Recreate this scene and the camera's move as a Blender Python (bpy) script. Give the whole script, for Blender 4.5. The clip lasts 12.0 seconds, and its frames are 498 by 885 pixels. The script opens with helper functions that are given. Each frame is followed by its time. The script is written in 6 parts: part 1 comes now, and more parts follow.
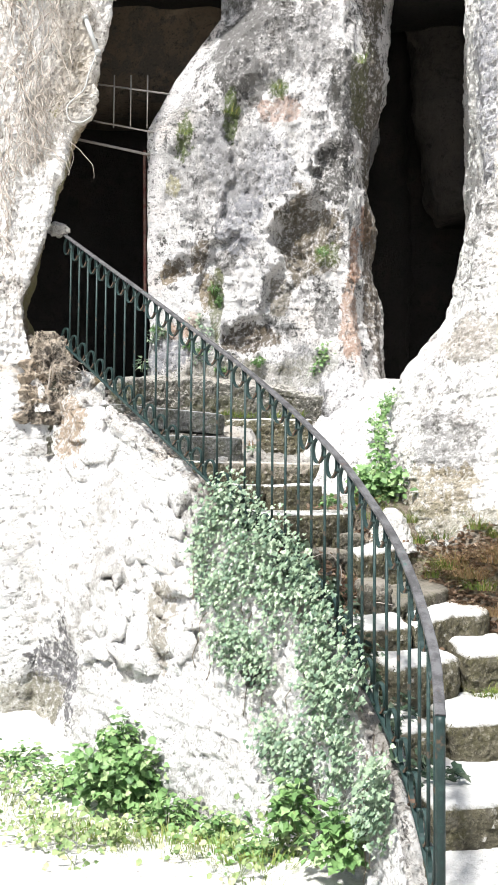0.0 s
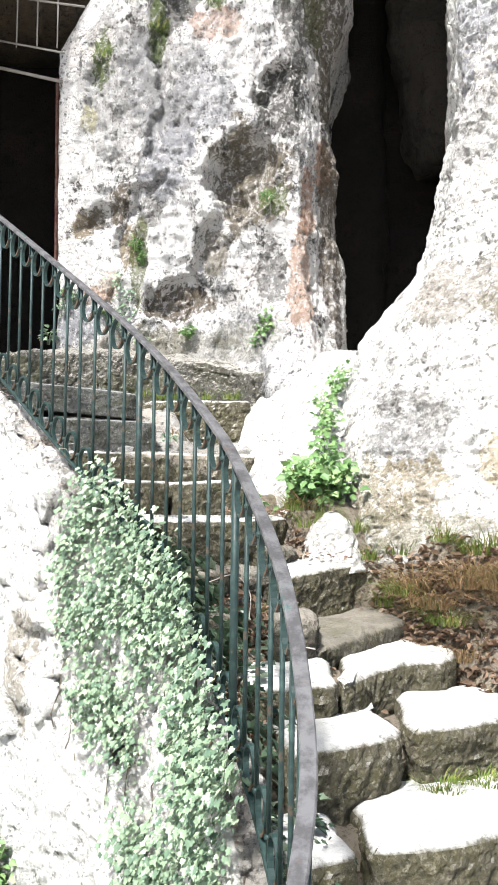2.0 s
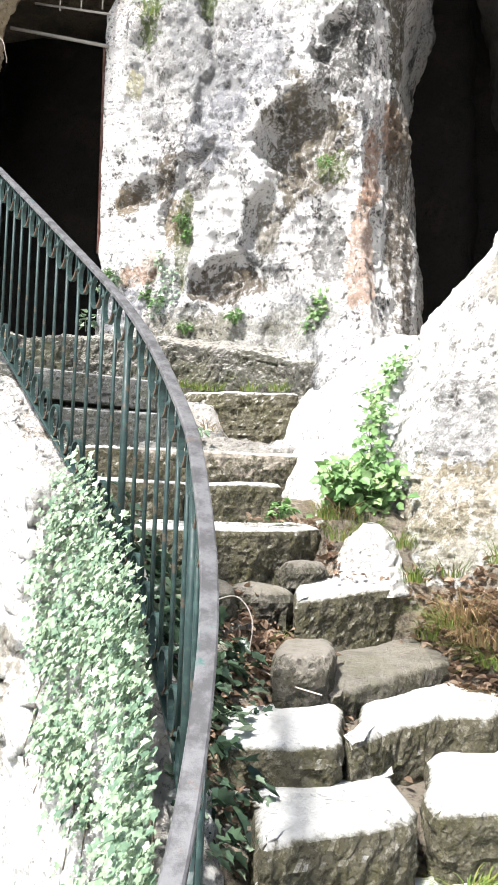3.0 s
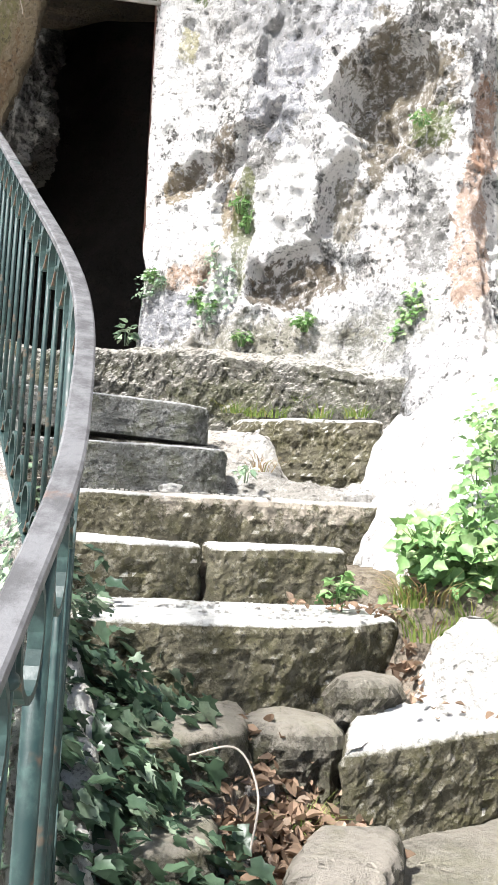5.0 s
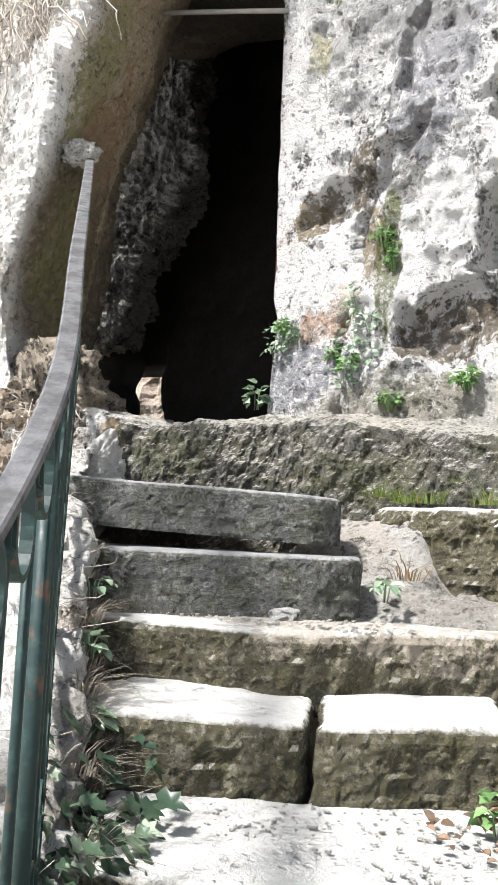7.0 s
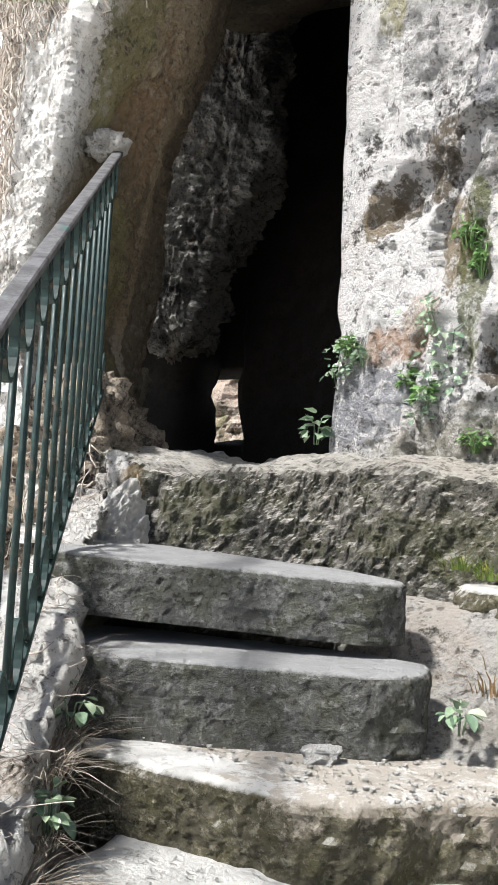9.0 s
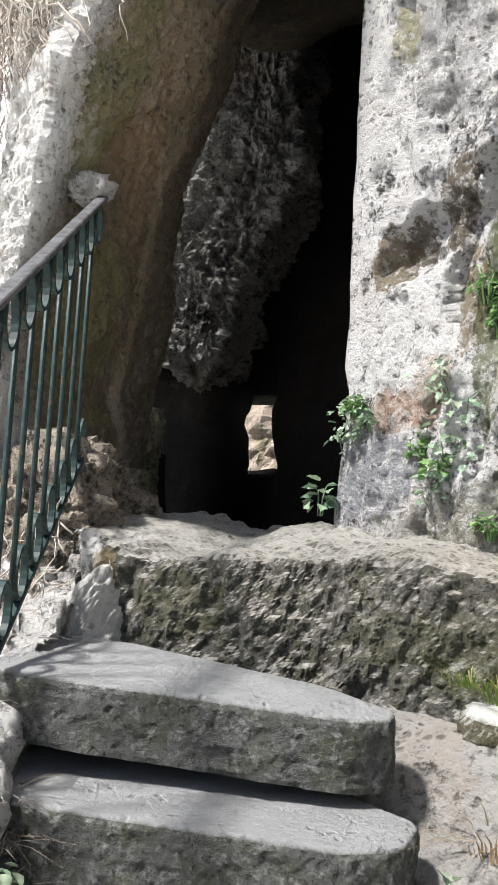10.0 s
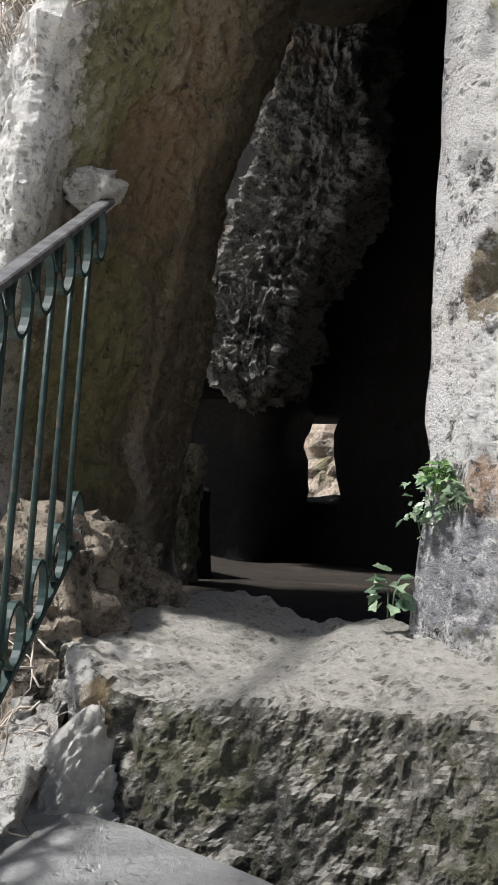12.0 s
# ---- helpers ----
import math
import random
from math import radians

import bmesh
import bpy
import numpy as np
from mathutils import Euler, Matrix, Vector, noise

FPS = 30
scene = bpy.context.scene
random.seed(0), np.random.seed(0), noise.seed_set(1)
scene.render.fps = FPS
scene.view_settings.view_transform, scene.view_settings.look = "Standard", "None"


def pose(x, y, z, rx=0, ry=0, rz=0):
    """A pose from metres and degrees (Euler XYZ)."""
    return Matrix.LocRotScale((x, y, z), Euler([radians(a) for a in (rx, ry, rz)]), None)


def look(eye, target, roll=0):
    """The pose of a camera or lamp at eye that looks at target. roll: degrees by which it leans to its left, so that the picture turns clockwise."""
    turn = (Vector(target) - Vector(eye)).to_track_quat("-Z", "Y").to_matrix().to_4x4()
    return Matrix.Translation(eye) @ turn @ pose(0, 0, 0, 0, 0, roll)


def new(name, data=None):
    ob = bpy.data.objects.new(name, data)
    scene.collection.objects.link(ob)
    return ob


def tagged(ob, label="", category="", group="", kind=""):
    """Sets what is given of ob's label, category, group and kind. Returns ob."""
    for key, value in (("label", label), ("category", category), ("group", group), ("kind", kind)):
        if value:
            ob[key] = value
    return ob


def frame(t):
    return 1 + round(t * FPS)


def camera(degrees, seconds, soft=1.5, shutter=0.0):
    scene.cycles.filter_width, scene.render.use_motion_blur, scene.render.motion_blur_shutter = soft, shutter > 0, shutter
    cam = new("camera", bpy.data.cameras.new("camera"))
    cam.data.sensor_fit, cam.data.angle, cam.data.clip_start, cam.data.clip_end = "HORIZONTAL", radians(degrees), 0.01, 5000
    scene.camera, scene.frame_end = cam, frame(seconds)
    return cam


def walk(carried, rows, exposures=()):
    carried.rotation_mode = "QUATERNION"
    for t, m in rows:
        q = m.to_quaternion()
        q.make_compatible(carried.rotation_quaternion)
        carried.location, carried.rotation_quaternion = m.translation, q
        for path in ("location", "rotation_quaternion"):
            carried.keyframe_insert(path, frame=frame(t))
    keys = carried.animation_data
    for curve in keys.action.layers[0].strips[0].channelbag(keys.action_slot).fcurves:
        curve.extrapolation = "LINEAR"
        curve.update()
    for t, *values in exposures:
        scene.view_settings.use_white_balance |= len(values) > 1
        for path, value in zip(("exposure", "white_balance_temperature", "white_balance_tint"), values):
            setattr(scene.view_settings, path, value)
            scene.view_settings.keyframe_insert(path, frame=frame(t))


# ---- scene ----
cam = camera(31.7, 12.0, soft=1.1)
METRES, EYE = 6.6, 1.65
ROWS = [
    (0.0, 0.0, 0.0, 0.0, -0.02, 2.65, -0.52),
    (0.5, 0.017, 0.0457, -0.0021, -0.23, 3.08, -0.55),
    (1.0, 0.0357, 0.0975, -0.0032, -0.41, 2.93, -0.58),
    (1.5, 0.0506, 0.1593, -0.0043, -1.0, 2.84, -0.63),
    (2.0, 0.0879, 0.2165, -0.0032, 0.59, 2.75, -0.77),
    (2.5, 0.1241, 0.2695, -0.0019, 4.08, 2.43, -1.45),
    (4.5, 0.159, 0.4753, -0.0028, 14.91, 4.92, -3.28),
    (5.0, 0.1542, 0.5184, 0.0134, 15.79, 4.79, -3.13),
    (5.5, 0.1651, 0.5547, 0.0343, 21.74, 4.46, -3.48),
    (6.0, 0.1653, 0.5799, 0.0438, 26.21, 4.81, -3.29),
    (6.5, 0.1502, 0.6161, 0.0591, 27.93, 5.69, -2.67),
    (7.0, 0.1455, 0.6384, 0.0646, 28.46, 5.64, -2.7),
    (7.5, 0.1491, 0.669, 0.0859, 32.69, 5.12, -2.97),
    (9.5, 0.1164, 0.7589, 0.1256, 36.35, 4.13, -3.21),
    (10.0, 0.1203, 0.7894, 0.1504, 38.99, 4.27, -3.56),
    (10.5, 0.1055, 0.8101, 0.1549, 41.35, 4.15, -3.84),
    (11.0, 0.0805, 0.8298, 0.1709, 43.27, 4.16, -3.97),
    (11.5, 0.0678, 0.8411, 0.175, 43.3, 4.13, -4.02),
    (12.0, 0.0549, 0.8775, 0.1911, 43.24, 3.89, -4.08),
]
EXPOSURES = [(0.0, 1.0), (1.5, 1.12), (2.5, 1.34), (4.5, 1.64), (5.5, 1.68), (6.5, 1.35), (7.5, 1.21), (9.5, 0.96), (10.5, 0.95), (11.5, 0.7), (12.0, 0.62)]
walk(cam, [(t, pose(METRES * x, METRES * y, EYE + METRES * z, 90 + pitch, roll, yaw)) for t, x, y, z, yaw, pitch, roll in ROWS], EXPOSURES)

# ---- light ----
SUN_ELEV, SUN_FROM = 58.0, 207.0   # height, and compass bearing (clockwise from +y) from which the sun shines
world = bpy.data.worlds.new("sky")
scene.world = world
world.use_nodes = True
_n = world.node_tree.nodes
_sky = _n.new("ShaderNodeTexSky")
_sky.sky_type, _sky.sun_disc = "NISHITA", False
_sky.dust_density = 2.0
_sky.sun_elevation, _sky.sun_rotation = radians(SUN_ELEV), radians(SUN_FROM)
_n["Background"].inputs["Strength"].default_value = 0.085
world.node_tree.links.new(_sky.outputs[0], _n["Background"].inputs[0])
_sd = bpy.data.lights.new("sun", "SUN")
_sd.energy, _sd.angle, _sd.color = 5.0, radians(6.0), (1.0, 0.995, 0.98)
sun = new("sun", _sd)
_a, _e = radians(SUN_FROM), radians(SUN_ELEV)
sun.matrix_world = look((10 * math.sin(_a) * math.cos(_e), 10 * math.cos(_a) * math.cos(_e), 10 * math.sin(_e)), (0, 0, 0))

# ---- noise on arrays of points ----
def _hash(ix, iy, iz, seed):
    h = (ix * 374761393 + iy * 668265263 + iz * 2147483647 + seed * 1274126177) & 0xFFFFFFFF
    h = ((h ^ (h >> 13)) * 1274126177) & 0xFFFFFFFF
    h = ((h ^ (h >> 16)) * 2246822519) & 0xFFFFFFFF
    return ((h ^ (h >> 15)) & 0xFFFF) / 32767.5 - 1.0


def vnoise(p, seed=0):
    """Smooth value noise in -1..1 for points p (n, 3)."""
    f = np.floor(p)
    i = f.astype(np.int64)
    w = p - f
    w = w * w * w * (w * (w * 6 - 15) + 10)
    out = 0.0
    for dx in (0, 1):
        for dy in (0, 1):
            for dz in (0, 1):
                k = (w[:, 0] if dx else 1 - w[:, 0]) * (w[:, 1] if dy else 1 - w[:, 1]) * (w[:, 2] if dz else 1 - w[:, 2])
                out = out + k * _hash(i[:, 0] + dx, i[:, 1] + dy, i[:, 2] + dz, seed)
    return out


def fbm(p, size, octaves=4, seed=0, ridged=False, gain=0.5):
    """Layered noise; size is the metres of the largest lumps."""
    p = np.asarray(p, float) / size
    total, amp, out = 0.0, 1.0, np.zeros(len(p))
    for o in range(octaves):
        v = vnoise(p * 2.03 ** o + 17.3 * o, seed + o)
        if ridged:
            v = 1 - 2 * np.abs(v)
        out += amp * v
        total += amp
        amp *= gain
    return out / total


def cells(p, size, seed=0):
    """Distance to the nearest and second nearest of scattered seeds, in cells."""
    p = np.asarray(p, float) / size
    i = np.floor(p).astype(np.int64)
    a = np.full(len(p), 9.0)
    b = np.full(len(p), 9.0)
    for dx in (-1, 0, 1):
        for dy in (-1, 0, 1):
            for dz in (-1, 0, 1):
                c = i + np.array([dx, dy, dz])
                q = np.stack([c[:, k] + 0.5 + 0.45 * _hash(c[:, 0], c[:, 1], c[:, 2], seed + 7 * k) for k in range(3)], 1)
                d = np.sqrt(((q - p) ** 2).sum(1))
                b = np.minimum(b, np.maximum(a, d))
                a = np.minimum(a, d)
    return a, b


def rough(p, n, lumps=0.10, pits=0.02, grain=0.006, size=0.7, seed=0, stretch=1.0):
    """Weathered limestone: lumps, ledges and solution pits, along the normals n."""
    q = p * np.array([1, 1, 1 / stretch])
    d = lumps * fbm(q, size, 4, seed) + 0.35 * lumps * fbm(q, size * 0.35, 3, seed + 11, True)
    if pits:
        a, b = cells(q + 0.03 * np.stack([fbm(q, 0.12, 2, seed + k) for k in (1, 2, 3)], 1), 0.085, seed + 5)
        d -= pits * np.clip(1.0 - a * 1.8, 0, 1) * np.clip(2.2 * fbm(q, 0.28, 3, seed + 31), 0, 1.2)
        a, b = cells(q + 0.02 * np.stack([fbm(q, 0.06, 2, seed + k) for k in (4, 5, 6)], 1), 0.042, seed + 6)
        d -= 0.3 * pits * np.clip(1.0 - a * 1.7, 0, 1) * np.clip(0.3 + 2.0 * fbm(q, 0.35, 3, seed + 33), 0, 1.2)
    d += grain * fbm(q, 0.045, 3, seed + 21, True)
    return p + n * d[:, None]


# ---- mesh helpers ----
def link_mesh(name, verts, faces, mat, parent=None, label="", smooth=True):
    me = bpy.data.meshes.new(name)
    if isinstance(faces, np.ndarray):
        faces = faces.tolist()
    me.from_pydata(np.asarray(verts, float).tolist(), [], faces)
    me.materials.append(mat)
    if smooth:
        me.shade_smooth()
    ob = new(name, me)
    if parent is not None:
        ob.parent = parent
    return tagged(ob, label)


def part(name, bm, mat, parent=None, label="", smooth=True):
    me = bpy.data.meshes.new(name)
    bm.to_mesh(me)
    bm.free()
    me.materials.append(mat)
    if smooth:
        me.shade_smooth()
    ob = new(name, me)
    if parent is not None:
        ob.parent = parent
    return tagged(ob, label)


def grid_faces(nu, nv, wrap=False):
    """Quads of a grid whose point (i, j) is number i * nv + j."""
    i = np.arange(nu if wrap else nu - 1)
    j = np.arange(nv - 1)
    a = (i[:, None] * nv + j[None, :]).ravel()
    b = (((i + 1) % nu)[:, None] * nv + j[None, :]).ravel()
    return np.stack([a, b, b + 1, a + 1], 1)


def grid_normals(g, wrap=False):
    """Normals of a grid of points (nu, nv, 3)."""
    du = (np.roll(g, -1, 0) - np.roll(g, 1, 0)) if wrap else np.gradient(g, axis=0)
    dv = np.gradient(g, axis=1)
    n = np.cross(du, dv)
    return n / (np.linalg.norm(n, axis=2, keepdims=True) + 1e-9)


def resample(poly, counts):
    """A closed polygon, each edge cut in the given number of pieces."""
    out = []
    for k, c in enumerate(counts):
        a, b = np.array(poly[k], float), np.array(poly[(k + 1) % len(poly)], float)
        out += [a + (b - a) * s / c for s in range(c)]
    return np.array(out)


def rock_body(name, levels, counts, dz, mat, blur=6, shape=None, dents=(), crisp=True, **noise_args):
    """A rock mass: closed plans at several heights (anticlockwise from above), joined and weathered."""
    zs = [z for z, _ in levels]
    heights = np.linspace(zs[0], zs[-1], max(2, int((zs[-1] - zs[0]) / dz) + 1))
    loops = [resample(poly, counts) for _, poly in levels]
    n = len(loops[0])
    g = np.zeros((n, len(heights), 3))
    stack = np.array(loops)
    for j, z in enumerate(heights):
        k = min(max(np.searchsorted(zs, z) - 1, 0), len(zs) - 2)
        w = (z - zs[k]) / (zs[k + 1] - zs[k])
        g[:, j, :2] = stack[k] * (1 - w) + stack[k + 1] * w
        g[:, j, 2] = z
    for _ in range(blur):
        g[:, :, :2] = 0.5 * g[:, :, :2] + 0.25 * (np.roll(g, 1, 0) + np.roll(g, -1, 0))[:, :, :2]
    for _ in range(blur):
        g[:, 1:-1, :2] = 0.5 * g[:, 1:-1, :2] + 0.25 * (g[:, 2:, :2] + g[:, :-2, :2])
    nn = grid_normals(g, True)
    p = g.reshape(-1, 3)
    q = rough(p, nn.reshape(-1, 3), **noise_args)
    ragged = np.stack([0.16 * fbm(p, 0.2, 5, 301, gain=0.65), 0 * p[:, 0], 0.16 * fbm(p, 0.2, 5, 302, gain=0.65)], 1) if dents else 0
    for cx, cz, rx, rz, depth, lean in dents:
        # hollows with a steep upper and west rim, running out towards the east
        w = p + ragged
        u, v = (w[:, 0] - cx - lean * (w[:, 2] - cz)) / rx, (w[:, 2] - cz) / rz
        e = np.clip((1.15 - np.sqrt(u * u + v * v)) / 0.4, 0, 1)
        e = e * e * (3 - 2 * e) * np.clip(0.62 - 0.38 * u + 0.2 * v, 0.1, 1)
        q -= nn.reshape(-1, 3) * (depth * e * (nn.reshape(-1, 3)[:, 1] < 0))[:, None]
    if shape:
        q = shape(q)
    faces = grid_faces(n, len(heights), True).tolist()
    nv = len(heights)
    verts = list(q)
    for j in (0, nv - 1):
        ring = [i * nv + j for i in range(n)]
        verts.append(q[ring].mean(0))
        c = len(verts) - 1
        for i in range(n):
            a, b = ring[i], ring[(i + 1) % n]
            faces.append((b, a, c) if j == 0 else (a, b, c))
    return link_mesh(name, np.array(verts), faces, mat, smooth=not crisp)


def block(name, poly, z0, z1, mat, parent=None, step=0.022, edge=0.025, tilt=(0, 0), lumps=0.02, wear=0.012, seed=0, label="", under=0.0):
    """A hewn stone: plan polygon (anticlockwise), from z0 to z1, with worn edges, uneven top and rough sides. tilt: rise per metre in x and y."""
    counts = [max(1, int(math.dist(poly[k], poly[(k + 1) % len(poly)]) / step)) for k in range(len(poly))]
    loop = resample(poly, counts)
    ripple = np.column_stack([loop, np.full(len(loop), z1)])
    loop = loop + 1.2 * lumps * np.stack([fbm(ripple, 0.3, 3, seed + 31), fbm(ripple, 0.3, 3, seed + 32)], 1)
    for _ in range(3 + int(1.3 * (edge / step) ** 2)):
        loop = 0.5 * loop + 0.25 * (np.roll(loop, 1, 0) + np.roll(loop, -1, 0))
    c = loop.mean(0)
    t = np.roll(loop, -1, 0) - np.roll(loop, 1, 0)
    nrm = np.stack([t[:, 1], -t[:, 0]], 1)
    nrm /= np.linalg.norm(nrm, axis=1, keepdims=True) + 1e-9
    rings = []
    side = max(2, int((z1 - edge - z0) / step) + 1)
    for z in np.linspace(z0, z1 - edge, side):
        rings.append((loop - nrm * under * (z1 - z), np.full(len(loop), z)))
    for a in (30, 60, 90):
        rings.append((loop - nrm * edge * (1 - math.cos(radians(a))), np.full(len(loop), z1 - edge + edge * math.sin(radians(a)))))
    inner = loop - nrm * edge
    val, vec = np.linalg.eigh(np.cov((inner - c).T))
    axis = vec[:, 1]
    half = max(0.0, np.abs((inner - c) @ axis).max() - np.abs((inner - c) @ vec[:, 0]).max())
    middle = c + np.clip((inner - c) @ axis, -half, half)[:, None] * axis
    reach = np.linalg.norm(inner - middle, axis=1).max()
    for w in np.linspace(0, 1, max(3, int(reach / step)))[1:]:
        rings.append((inner * (1 - w) + middle * w, np.full(len(loop), z1)))
    flat_from = side + 2
    g = np.stack([np.column_stack([xy, z]) for xy, z in rings], 1)
    nn = grid_normals(g, True)
    p, nv = g.reshape(-1, 3), g.shape[1]
    nn[:, flat_from:] = (0, 0, 1)
    nf = nn.reshape(-1, 3)
    up = np.clip(nf[:, 2], 0, 1)
    along = (p[:, :2] - c) @ axis
    slant = 0.5 * math.sin(seed * 2.1)
    cut = np.stack([(along - slant * p[:, 2]) / 0.9, p[:, 2] * 0.6, 0 * along + seed], 1)
    d = 0.7 * lumps * (1 - 0.7 * up) * fbm(p, 0.19, 4, seed, gain=0.6) + lumps * 0.6 * fbm(p, 0.42, 3, seed + 3)
    scoop = cells(cut + 0.012 * np.stack([fbm(p, 0.06, 2, seed + k) for k in (41, 42, 43)], 1), 0.045, seed + 9)[0]
    d += wear * (1 - 0.92 * up) * (1.5 * (scoop - 0.5) * np.clip(0.35 + fbm(p, 0.2, 2, seed + 5), 0.0, 1.0) + 0.9 * fbm(p, 0.05, 3, seed + 7, True, 0.6))
    q = p + nf * d[:, None]
    q[:, 2] += (q[:, 0] - c[0]) * tilt[0] + (q[:, 1] - c[1]) * tilt[1]
    n = len(loop)
    faces = grid_faces(n, nv, True).tolist()
    verts = list(q)
    ring = [i * nv for i in range(n)]
    verts.append(q[ring].mean(0))
    faces += [(ring[(i + 1) % n], ring[i], len(verts) - 1) for i in range(n)]
    ob = link_mesh(name, np.array(verts), faces, mat, parent, label)
    if step < 0.05:
        flat = np.zeros(3 * len(ob.data.polygons))
        ob.data.polygons.foreach_get("normal", flat)
        ob.data.polygons.foreach_set("use_smooth", flat[2::3] > 0.55)
    return ob

# ---- materials ----
class Nodes:
    """A node material in the making."""

    def __init__(self, name, rough=0.9, spec=0.3, metal=0.0):
        self.mat = bpy.data.materials.new(name)
        self.mat.use_nodes = True
        self.tree = self.mat.node_tree
        self.bsdf = self.tree.nodes["Principled BSDF"]
        self.bsdf.inputs["Roughness"].default_value = rough
        self.bsdf.inputs["Specular IOR Level"].default_value = spec
        self.bsdf.inputs["Metallic"].default_value = metal
        self.pos = self.tree.nodes.new("ShaderNodeTexCoord").outputs["Object"]

    def put(self, socket, value):
        if isinstance(value, bpy.types.NodeSocket):
            self.tree.links.new(value, socket)
        else:
            socket.default_value = value

    def noise(self, scale, detail=4, rough=0.6, at=None, distort=0.0):
        n = self.tree.nodes.new("ShaderNodeTexNoise")
        n.inputs["Scale"].default_value, n.inputs["Detail"].default_value = scale, detail
        n.inputs["Roughness"].default_value, n.inputs["Distortion"].default_value = rough, distort
        self.put(n.inputs["Vector"], at or self.pos)
        return n.outputs["Fac"]

    def voronoi(self, scale, feature="F1", at=None, random=1.0):
        n = self.tree.nodes.new("ShaderNodeTexVoronoi")
        n.feature = feature
        n.inputs["Scale"].default_value, n.inputs["Randomness"].default_value = scale, random
        self.put(n.inputs["Vector"], at or self.pos)
        return n.outputs["Distance"]

    def math(self, op, a, b=0.0, clamp=False, c=None):
        n = self.tree.nodes.new("ShaderNodeMath")
        n.operation, n.use_clamp = op, clamp
        self.put(n.inputs[0], a)
        self.put(n.inputs[1], b)
        if c is not None:
            self.put(n.inputs[2], c)
        return n.outputs[0]

    def step(self, x, lo, hi, a=0.0, b=1.0):
        n = self.tree.nodes.new("ShaderNodeMapRange")
        n.interpolation_type = "SMOOTHSTEP"
        for k, v in zip(("Value", "From Min", "From Max", "To Min", "To Max"), (x, lo, hi, a, b)):
            self.put(n.inputs[k], v)
        return n.outputs["Result"]

    def mix(self, fac, a, b, kind="MIX"):
        n = self.tree.nodes.new("ShaderNodeMix")
        n.data_type, n.blend_type = "RGBA", kind
        self.put(n.inputs[0], fac)
        for sock, v in ((n.inputs[6], a), (n.inputs[7], b)):
            self.put(sock, v if isinstance(v, bpy.types.NodeSocket) else (*v, 1.0))
        return n.outputs[2]

    def stretched(self, sx, sy, sz):
        n = self.tree.nodes.new("ShaderNodeMapping")
        n.inputs["Scale"].default_value = (sx, sy, sz)
        self.put(n.inputs["Vector"], self.pos)
        return n.outputs[0]

    def spot(self, centre, radii, edge=None, clean=False):
        """1 inside an ellipsoid with a ragged edge, 0 outside."""
        m = self.tree.nodes.new("ShaderNodeMapping")
        m.vector_type = "TEXTURE"
        m.inputs["Location"].default_value, m.inputs["Scale"].default_value = centre, radii
        self.put(m.inputs["Vector"], self.pos)
        v = self.tree.nodes.new("ShaderNodeVectorMath")
        v.operation = "LENGTH"
        self.put(v.inputs[0], m.outputs[0])
        ragged = self.math("ADD", v.outputs["Value"], self.math("MULTIPLY", self.math("SUBTRACT", edge or self.noise(7, 5, 0.7), 0.5), 2.2))
        return self.step(v.outputs["Value"], 0.8, 1.1, 1.0, 0.0) if clean else self.step(ragged, 0.9, 1.02, 1.0, 0.0)

    def up(self):
        g = self.tree.nodes.new("ShaderNodeNewGeometry")
        s = self.tree.nodes.new("ShaderNodeSeparateXYZ")
        self.put(s.inputs[0], g.outputs["Normal"])
        return s.outputs["Z"]

    def random(self):
        return self.tree.nodes.new("ShaderNodeObjectInfo").outputs["Random"]

    def island(self):
        return self.tree.nodes.new("ShaderNodeNewGeometry").outputs["Random Per Island"]

    def done(self, colour, height=None, bump=0.5, dist=0.02, rough=None):
        self.put(self.bsdf.inputs["Base Color"], colour if isinstance(colour, bpy.types.NodeSocket) else (*colour, 1.0))
        if rough is not None:
            self.put(self.bsdf.inputs["Roughness"], rough)
        if height is not None:
            b = self.tree.nodes.new("ShaderNodeBump")
            b.inputs["Strength"].default_value, b.inputs["Distance"].default_value = bump, dist
            self.put(b.inputs["Height"], height)
            self.tree.links.new(b.outputs[0], self.bsdf.inputs["Normal"])
        return self.mat


